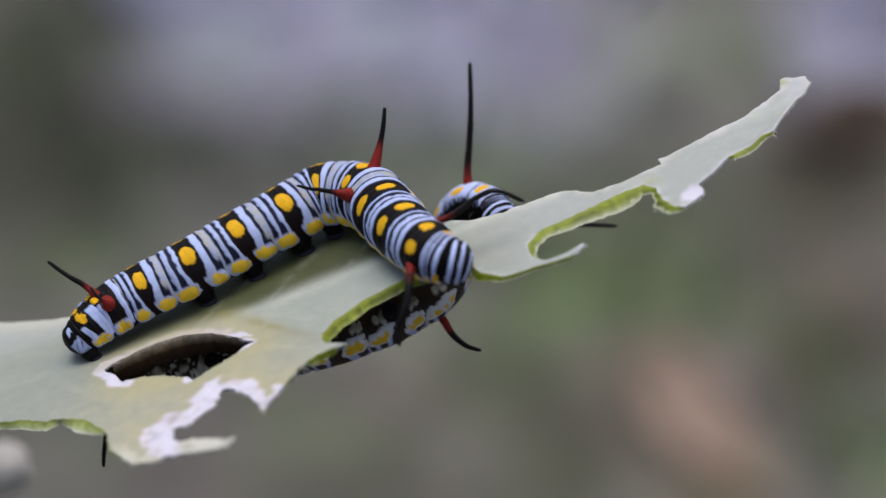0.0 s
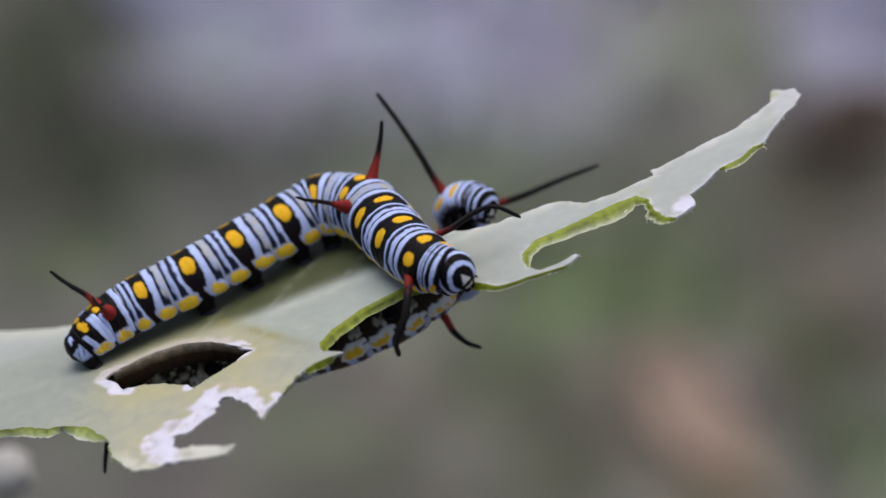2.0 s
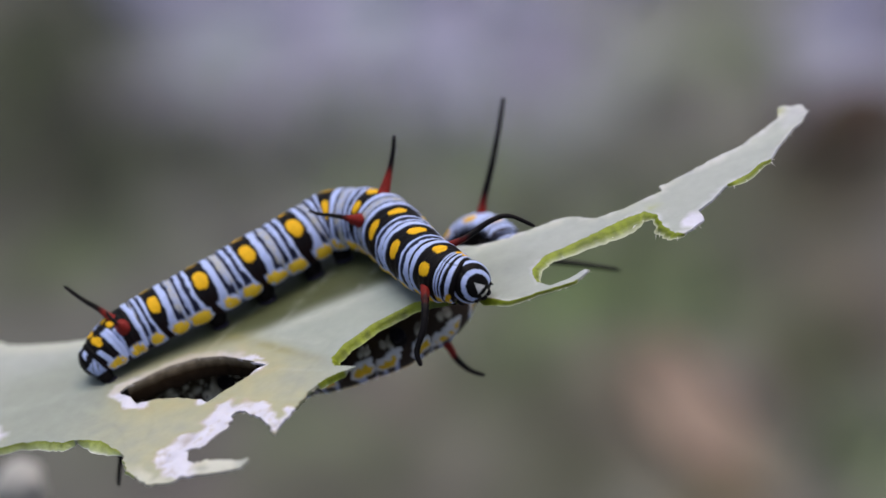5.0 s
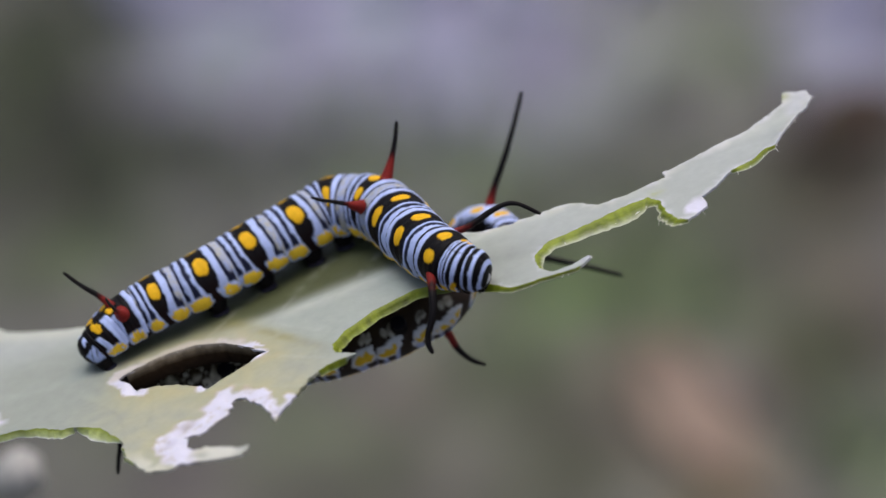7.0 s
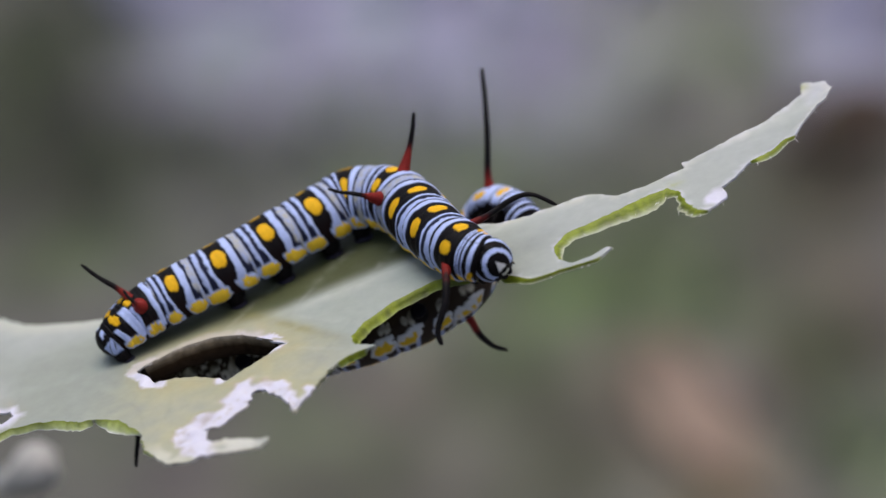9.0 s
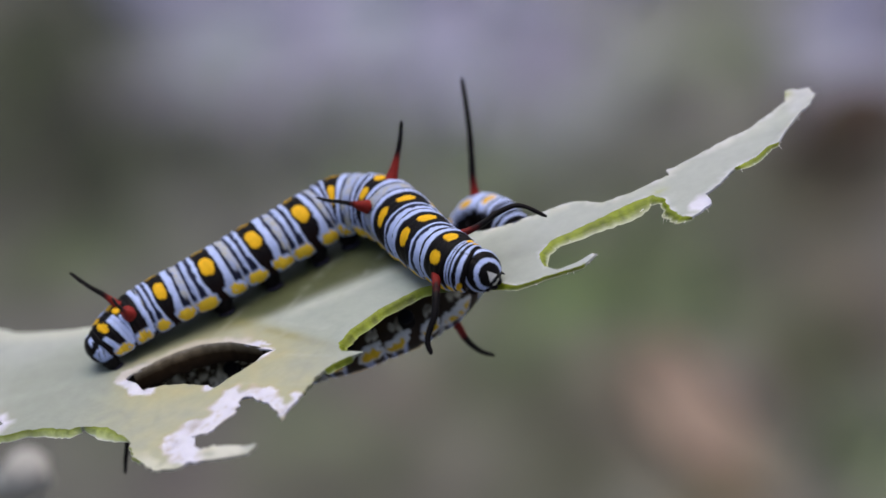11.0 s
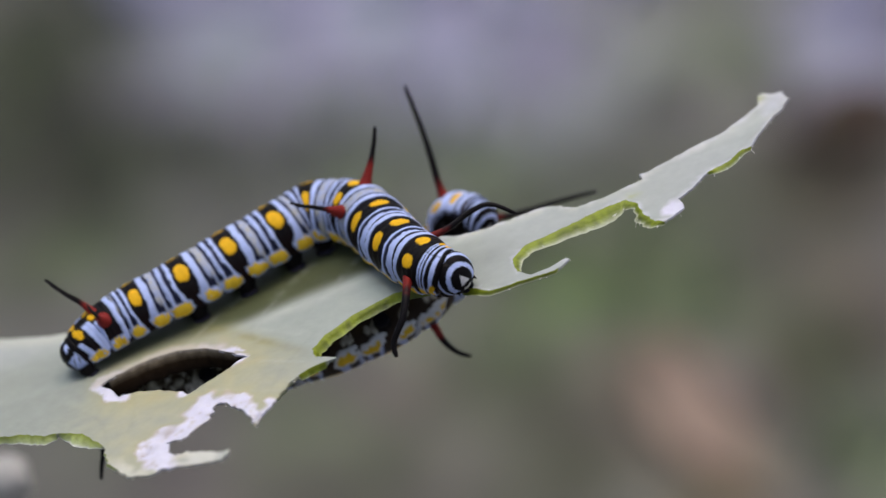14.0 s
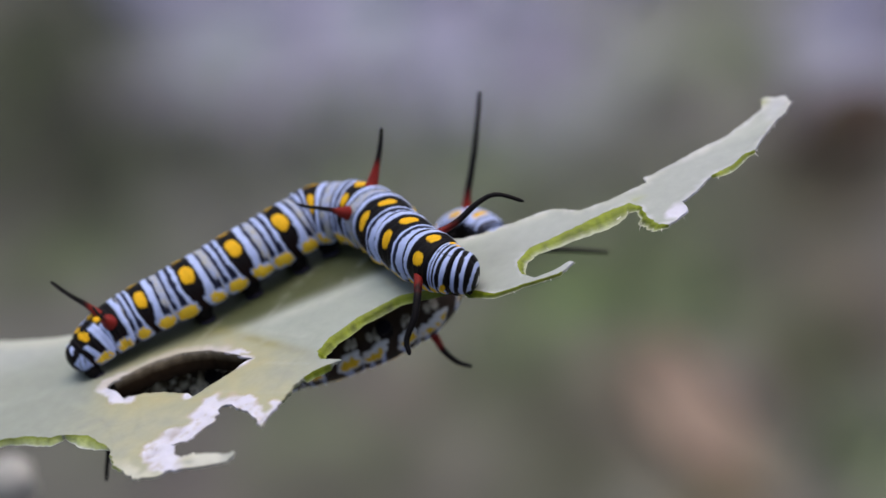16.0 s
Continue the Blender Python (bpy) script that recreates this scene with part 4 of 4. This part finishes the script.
HORNS_LOWER = {k: [([farther(np.array(p) + (0.2 * UP if k == "A2" else 0), 6.5 if k == "A2" else 3.5) for p in path], cone, thin, red) for path, cone, thin, red in v] for k, v in HORNS_LOWER.items()}
lower, lower_parts = caterpillar("striped caterpillar clinging upside down beneath the leaf", LOWER, LOWER_UPS, HORNS_LOWER, 6.1,
                                 in_view(0.42, -0.65, 0.6), in_view(0.67, 0.74, 0.2), "collar", 0.32, 0.85)

# ---- ground and litter far out of focus ----
# what lies on the ground: pigment, then x, y, reach across, reach along and strength of each patch
COVER = {}
COVER["bare grey soil"] = ((0.116, 0.117, 0.091), [(0.004, 0.547, 0.067, 0.062, 0.9), (-0.024, 0.511, 0.077, 0.048, 0.8)])
COVER["dusty soil"] = ((0.255, 0.252, 0.254), [(0.066, 0.84, 0.03, 0.085, 0.85), (-0.031, 0.746, 0.028, 0.031, 0.75), (0.045, 0.748, 0.023, 0.036, 0.5), (0.128, 0.826, 0.014, 0.061, 0.5)])
COVER["pale lavender sand"] = ((0.345, 0.351, 0.489), [(-0.078, 0.84, 0.026, 0.079, 0.95), (-0.025, 0.845, 0.051, 0.091, 0.95), (0.02, 0.826, 0.04, 0.072, 0.9), (-0.008, 0.765, 0.046, 0.037, 0.6), (0.148, 0.821, 0.022, 0.053, 1.0)])
COVER["thin lichen"] = ((0.169, 0.189, 0.138), [(0.122, 0.538, 0.016, 0.034, 0.7), (0.104, 0.802, 0.015, 0.064, 0.85), (0.078, 0.726, 0.02, 0.026, 0.5)])
COVER["damp olive soil"] = ((0.060, 0.067, 0.036), [(0.095, 0.652, 0.026, 0.034, 0.7), (0.107, 0.599, 0.018, 0.035, 1.0), (0.08, 0.694, 0.024, 0.024, 0.5), (0.036, 0.572, 0.016, 0.026, 0.8), (0.04, 0.532, 0.014, 0.024, 0.8)])
COVER["low moss"] = ((0.116, 0.159, 0.069), [(0.058, 0.652, 0.03, 0.034, 0.95), (0.033, 0.619, 0.026, 0.025, 0.7), (0.125, 0.541, 0.013, 0.035, 0.5), (0.083, 0.609, 0.02, 0.014, 0.6), (-0.149, 0.821, 0.01, 0.03, 0.5), (-0.019, 0.71, 0.022, 0.021, 0.7), (0.022, 0.71, 0.024, 0.025, 0.7), (-0.119, 0.648, 0.023, 0.022, 0.8)])
COVER["reddish crumbs"] = ((0.135, 0.108, 0.085), [(0.129, 0.641, 0.016, 0.022, 0.8), (0.118, 0.67, 0.011, 0.015, 0.4), (-0.006, 0.576, 0.013, 0.013, 0.4)])
COVER["tan dust"] = ((0.278, 0.206, 0.136), [(0.06, 0.587, 0.01, 0.015, 0.5), (0.073, 0.56, 0.013, 0.019, 0.85), (0.082, 0.526, 0.013, 0.023, 1.0)])
COVER["dark leaf mould"] = ((0.027, 0.032, 0.018), [(-0.14, 0.779, 0.029, 0.113, 0.98), (-0.117, 0.85, 0.02, 0.052, 0.75), (-0.096, 0.735, 0.038, 0.039, 0.95), (-0.116, 0.694, 0.031, 0.033, 0.8), (-0.063, 0.714, 0.02, 0.023, 0.6)])
COVER["rotten brown litter"] = ((0.038, 0.027, 0.014), [(0.144, 0.75, 0.021, 0.029, 0.95), (0.119, 0.722, 0.017, 0.023, 0.75), (0.135, 0.702, 0.02, 0.029, 0.95), (0.13, 0.602, 0.015, 0.021, 0.85), (0.104, 0.576, 0.008, 0.02, 0.5)])


def build_ground():
    n = 180
    g = np.sinh(np.linspace(-8, 8, n)) / math.sinh(8) * 60
    X, Y = np.meshgrid(g, g + 0.68)
    x, y = X.ravel(), Y.ravel()
    near = (np.abs(x) < 2) & (np.abs(y) < 3)
    h = np.array([0.006 * noise.noise((a * 9, b * 9, 0.5)) if k else 0.0 for a, b, k in zip(x, y, near)])
    fade = np.exp(-((x / 0.5) ** 2 + ((y - 0.68) / 0.5) ** 2))
    col = np.tile(np.array([0.125, 0.123, 0.115]), (len(x), 1))
    var = np.array([noise.noise((a * 32, b * 32, 4.0)) if k else 0.0 for a, b, k in zip(x, y, near)])
    var2 = np.array([noise.noise((a * 7, b * 7, 9.0)) if k else 0.0 for a, b, k in zip(x, y, near)])
    col = col * (1 + 0.5 * fade * var + 0.2 * fade * var2)[:, None]
    for c, patches in COVER.values():
        for px, py, rx, ry, k in patches:
            w = np.exp(-(((x - px) / rx) ** 2 + ((y - py) / ry) ** 2) * (1 + 0.4 * var)) * k
            col = col + (np.array(c) - col) * w[:, None]
    blot = np.array([noise.noise((a * 60, b * 40, 22.0)) if k else 0.0 for a, b, k in zip(x, y, near)])
    hue = np.array([noise.noise((a * 36, b * 28, 31.0)) if k else 0.0 for a, b, k in zip(x, y, near)])
    col = col * (1 + 0.62 * fade * blot)[:, None] * (1 + (fade * hue)[:, None] * np.array([-0.08, 0.14, -0.22]))
    faces = [(j * n + i, j * n + i + 1, (j + 1) * n + i + 1, (j + 1) * n + i) for j in range(n - 1) for i in range(n - 1)]
    ob = link_mesh("ground", np.c_[x, y, h], faces, SOIL, None, "", np.clip(col, 0.02, 0.6))
    tagged(ob, "grey soil ground with moss and pale sandy patches", "ground", kind="structure")


build_ground()


def dead_leaf(label, at, size, mat, turn, seed, arch=0.35, broad=0.34):
    """A curled fallen leaf with a midrib and stalk, lying on the ground."""
    n, m = 26, 13
    verts = []
    for side in (1, -1):
        for i in range(n):
            a = i / (n - 1)
            half = broad * math.sin(math.pi * a ** 0.85) * (1 + 0.12 * noise.noise((a * 7, seed, 0)))
            for j in range(m):
                b = 2 * j / (m - 1) - 1
                z = arch * (b * half) ** 2 * 2 + 0.08 * math.sin(a * 5 + seed) * (1 + b) + 0.03 * noise.noise((a * 6, b * 3, seed)) - 0.03 * math.exp(-(b / 0.08) ** 2)
                verts.append((a - 0.5, b * half, z + 0.09 + side * 0.006))
    f = []
    for s0, flip in ((0, False), (n * m, True)):
        for i in range(n - 1):
            for j in range(m - 1):
                q = (s0 + i * m + j, s0 + (i + 1) * m + j, s0 + (i + 1) * m + j + 1, s0 + i * m + j + 1)
                f.append(q[::-1] if flip else q)
    for i in range(n - 1):
        for j in (0, m - 1):
            f.append((i * m + j, n * m + i * m + j, n * m + (i + 1) * m + j, (i + 1) * m + j))
    ob = new("dead_leaf")
    tagged(ob, label, "leaf")
    ob.matrix_basis = pose(*at, 0, 0, turn)
    link_mesh("blade", np.array(verts) * size, f, mat, ob)
    v, fc, _ = tube([(-0.5, 0, 0.09), (-0.6, 0.02, 0.08), (-0.75, 0.0, 0.03)], [0.014, 0.012, 0.014], 8, 8)
    link_mesh("stalk", v * size, fc, mat, ob)
    return ob


dead_leaf("curled orange-brown dead leaf lying on the ground", (0.078, 0.541, 0.0), 0.078, LITTER, -66, 1.0, 0.12, 0.15)
dead_leaf("dark rotten brown dead leaf on the soil", (0.140, 0.745, 0.0), 0.05, BARK, 20, 4.0)




def build_grass():
    """Thin weeds and grass, one object, thicker where the moss grows."""
    rng = np.random.RandomState(11)
    verts, faces, cols = [], [], []
    spots = [(0.05, 0.66, 0.05, 40), (0.13, 0.55, 0.03, 12), (-0.16, 0.80, 0.05, 45), (-0.13, 0.70, 0.05, 25), (-0.02, 0.73, 0.05, 90), (0.05, 0.78, 0.08, 60)]
    for cx, cy, spread, count in spots:
        for _ in range(count):
            x, y = cx + rng.normal(0, spread * 0.6), cy + rng.normal(0, spread * 0.6)
            h, w = rng.uniform(0.012, 0.035), rng.uniform(0.0012, 0.003)
            a, lean = rng.uniform(0, 6.28), rng.uniform(0.1, 0.9)
            dx, dy = math.cos(a), math.sin(a)
            b = len(verts)
            c = np.array([0.17, 0.20, 0.115]) * rng.uniform(0.6, 1.3)
            for k in (0, 0.4, 0.75):
                px, py, pz = x + dx * lean * h * k * k, y + dy * lean * h * k * k, h * k - 0.002
                verts += [(px - dy * w * (1 - k), py + dx * w * (1 - k), pz), (px + dy * w * (1 - k), py - dx * w * (1 - k), pz)]
                cols += [c, c]
            verts.append((x + dx * lean * h, y + dy * lean * h, h))
            cols.append(c)
            faces += [(b, b + 1, b + 3, b + 2), (b + 2, b + 3, b + 5, b + 4), (b + 4, b + 5, b + 6)]
    ob = link_mesh("grass", verts, faces, BLADE, None, "", np.array(cols))
    tagged(ob, "short dull green grass and moss on the soil", "grass", kind="stuff")


build_grass()


def pebble(at, size, seed):
    bm = bmesh.new()
    bmesh.ops.create_icosphere(bm, subdivisions=3, radius=1.0)
    for v in bm.verts:
        n = noise.noise((v.co.x + seed, v.co.y, v.co.z))
        v.co *= 1 + 0.25 * n
        v.co = Vector((v.co.x * size, v.co.y * size * 0.8, v.co.z * size * 0.5))
    me = bpy.data.meshes.new("pebble")
    bm.to_mesh(me)
    bm.free()
    me.materials.append(STONE)
    me.polygons.foreach_set("use_smooth", [True] * len(me.polygons))
    ob = new("pebble", me)
    ob.location = (at[0], at[1], size * 0.3)
    ob.rotation_euler = (0, 0, seed)
    return tagged(ob, "smooth pale lavender-grey pebble on the ground", "stone", "pebbles on the ground")


for k, (px, py, size) in enumerate([(-0.10, 0.86, 0.022), (-0.055, 0.845, 0.016), (-0.01, 0.87, 0.024), (0.035, 0.85, 0.014), (0.075, 0.88, 0.018),
                                    (0.155, 0.85, 0.020), (-0.075, 0.90, 0.020), (0.02, 0.91, 0.022), (0.12, 0.90, 0.016)]):
    pebble((px, py), size, k * 1.9 + 0.4)


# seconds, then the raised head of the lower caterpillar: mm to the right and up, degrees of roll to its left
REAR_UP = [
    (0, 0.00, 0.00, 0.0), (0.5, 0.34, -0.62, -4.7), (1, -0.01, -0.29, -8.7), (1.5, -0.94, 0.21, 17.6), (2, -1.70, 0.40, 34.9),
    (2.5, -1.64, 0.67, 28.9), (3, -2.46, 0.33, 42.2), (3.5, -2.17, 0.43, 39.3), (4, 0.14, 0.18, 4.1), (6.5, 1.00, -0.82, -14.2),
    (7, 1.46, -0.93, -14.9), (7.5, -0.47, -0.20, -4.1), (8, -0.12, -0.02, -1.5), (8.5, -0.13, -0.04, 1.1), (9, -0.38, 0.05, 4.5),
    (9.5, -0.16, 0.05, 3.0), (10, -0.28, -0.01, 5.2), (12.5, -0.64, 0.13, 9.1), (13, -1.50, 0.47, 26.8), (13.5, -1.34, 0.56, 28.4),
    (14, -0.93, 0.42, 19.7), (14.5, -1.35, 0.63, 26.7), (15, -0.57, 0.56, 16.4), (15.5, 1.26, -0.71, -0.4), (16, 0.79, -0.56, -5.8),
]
# seconds, then how far its far-side tentacle swings on its root (degrees)
SWING = [
    (0, 3.5), (0.5, 5.8), (1, 16.9), (1.5, 0.9), (2, -8.2), (2.5, -2.1), (3, -9.0), (3.5, -6.5),
    (4, 5.0), (6.5, 8.3), (7, 7.2), (7.5, 14.9), (8, 11.1), (8.5, 8.7), (9, 5.7), (9.5, 7.1),
    (10, 5.7), (12.5, 10.0), (13, -1.5), (13.5, -3.1), (14, 0.5), (14.5, -2.9), (15, -0.4), (15.5, 5.1),
    (16, 8.3),
]
# seconds, then the same for the two fore tentacles of the upper caterpillar
GROPE_FAR = [
          (0, -0.1), (0.5, -4.6), (1, 0.1), (1.5, -1.5), (2, -1.7), (2.5, -3.5), (3, -2.2), (3.5, -6.1), (4, -0.9), (6.5, -1.3), (7, -1.4), (7.5, -3.2), (8, -4.1),
          (8.5, -4.9), (9, -1.4), (9.5, -1.3), (10, -1.2), (12.5, -4.5), (13, 0.2), (13.5, -2.3), (14, 0.7), (14.5, 5.2), (15, 5.5), (15.5, 5.7), (16, 6.1)]
GROPE_NEAR = [
           (0, -2.0), (0.5, -8.0), (1, -4.1), (1.5, -5.5), (2, -1.2), (2.5, -2.7), (3, -2.1), (3.5, -2.9), (4, 1.7), (6.5, 3.4), (7, 7.1), (7.5, 3.2), (8, 5.1),
           (8.5, 1.8), (9, 2.4), (9.5, -10.0), (10, -0.2), (12.5, 2.5), (13, -4.8), (13.5, -8.6), (14, -2.9), (14.5, -0.5), (15, -3.2), (15.5, -1.6), (16, -1.1)]
REAR_PIVOT = np.array(farther((9.2, 10.5, 0.7)))
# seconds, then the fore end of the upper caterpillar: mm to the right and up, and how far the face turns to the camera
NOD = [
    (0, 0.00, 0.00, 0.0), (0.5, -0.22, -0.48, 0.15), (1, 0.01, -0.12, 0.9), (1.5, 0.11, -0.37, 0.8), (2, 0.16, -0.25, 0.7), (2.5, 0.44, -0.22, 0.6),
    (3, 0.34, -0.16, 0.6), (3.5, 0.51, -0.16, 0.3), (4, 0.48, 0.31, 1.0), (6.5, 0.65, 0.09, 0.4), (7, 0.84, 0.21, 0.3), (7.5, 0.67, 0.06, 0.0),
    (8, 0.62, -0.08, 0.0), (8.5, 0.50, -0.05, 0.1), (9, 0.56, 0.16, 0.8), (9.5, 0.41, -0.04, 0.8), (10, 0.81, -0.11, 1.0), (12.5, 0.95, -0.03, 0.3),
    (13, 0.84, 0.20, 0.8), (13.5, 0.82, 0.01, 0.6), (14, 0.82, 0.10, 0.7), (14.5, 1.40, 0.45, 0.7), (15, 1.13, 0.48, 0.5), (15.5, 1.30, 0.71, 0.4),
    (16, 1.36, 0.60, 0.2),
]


def shifted(rest, right, up, share, roll=0.0, pivot=(0, 0, 0)):
    """A part's pose carried along by a share of a move, in its thing's space."""
    d = Vector((right * RIGHT + up * UP) * share * MM)
    p = Vector(pivot) * MM
    turn = Matrix.Rotation(radians(roll * share), 4, Vector(BACK))
    return Matrix.Translation(d) @ Matrix.Translation(p) @ turn @ Matrix.Translation(-p) @ rest


def motions():
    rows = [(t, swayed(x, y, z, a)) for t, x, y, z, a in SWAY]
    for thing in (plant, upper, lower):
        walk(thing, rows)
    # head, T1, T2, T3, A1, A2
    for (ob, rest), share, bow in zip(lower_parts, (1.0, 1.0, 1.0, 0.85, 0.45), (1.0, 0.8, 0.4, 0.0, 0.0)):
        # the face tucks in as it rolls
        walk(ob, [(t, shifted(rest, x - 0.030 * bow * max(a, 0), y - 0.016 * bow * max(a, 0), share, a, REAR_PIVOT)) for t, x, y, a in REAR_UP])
    # tentacles swing on their roots
    for part, k, horns, swing in ((lower_parts[2], 1, HORNS_LOWER, SWING), (upper_parts[2], 0, HORNS_UPPER, GROPE_FAR), (upper_parts[2], 1, HORNS_UPPER, GROPE_NEAR)):
        feeler = [c for c in part[0].children if c.name.startswith("tentacle")][k]
        inv = part[1].inverted()
        axis, hub = inv.to_3x3() @ Vector(BACK), inv @ (Vector(horns["T2"][k][0][0]) * MM)
        walk(feeler, [(t, Matrix.Translation(hub) @ Matrix.Rotation(radians(a), 4, axis) @ Matrix.Translation(-hub)) for t, a in swing])
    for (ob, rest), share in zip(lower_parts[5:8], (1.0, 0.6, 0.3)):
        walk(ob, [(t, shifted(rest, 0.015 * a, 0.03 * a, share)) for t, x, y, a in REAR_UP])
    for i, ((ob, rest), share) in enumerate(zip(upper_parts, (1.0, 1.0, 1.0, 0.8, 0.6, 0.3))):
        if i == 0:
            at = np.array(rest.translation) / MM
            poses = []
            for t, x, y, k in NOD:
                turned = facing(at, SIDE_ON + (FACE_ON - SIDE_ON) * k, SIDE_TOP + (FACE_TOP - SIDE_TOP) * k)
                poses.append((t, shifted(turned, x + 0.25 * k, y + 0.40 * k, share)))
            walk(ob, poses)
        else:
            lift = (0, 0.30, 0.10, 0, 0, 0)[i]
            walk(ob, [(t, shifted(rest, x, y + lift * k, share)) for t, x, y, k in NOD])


motions()
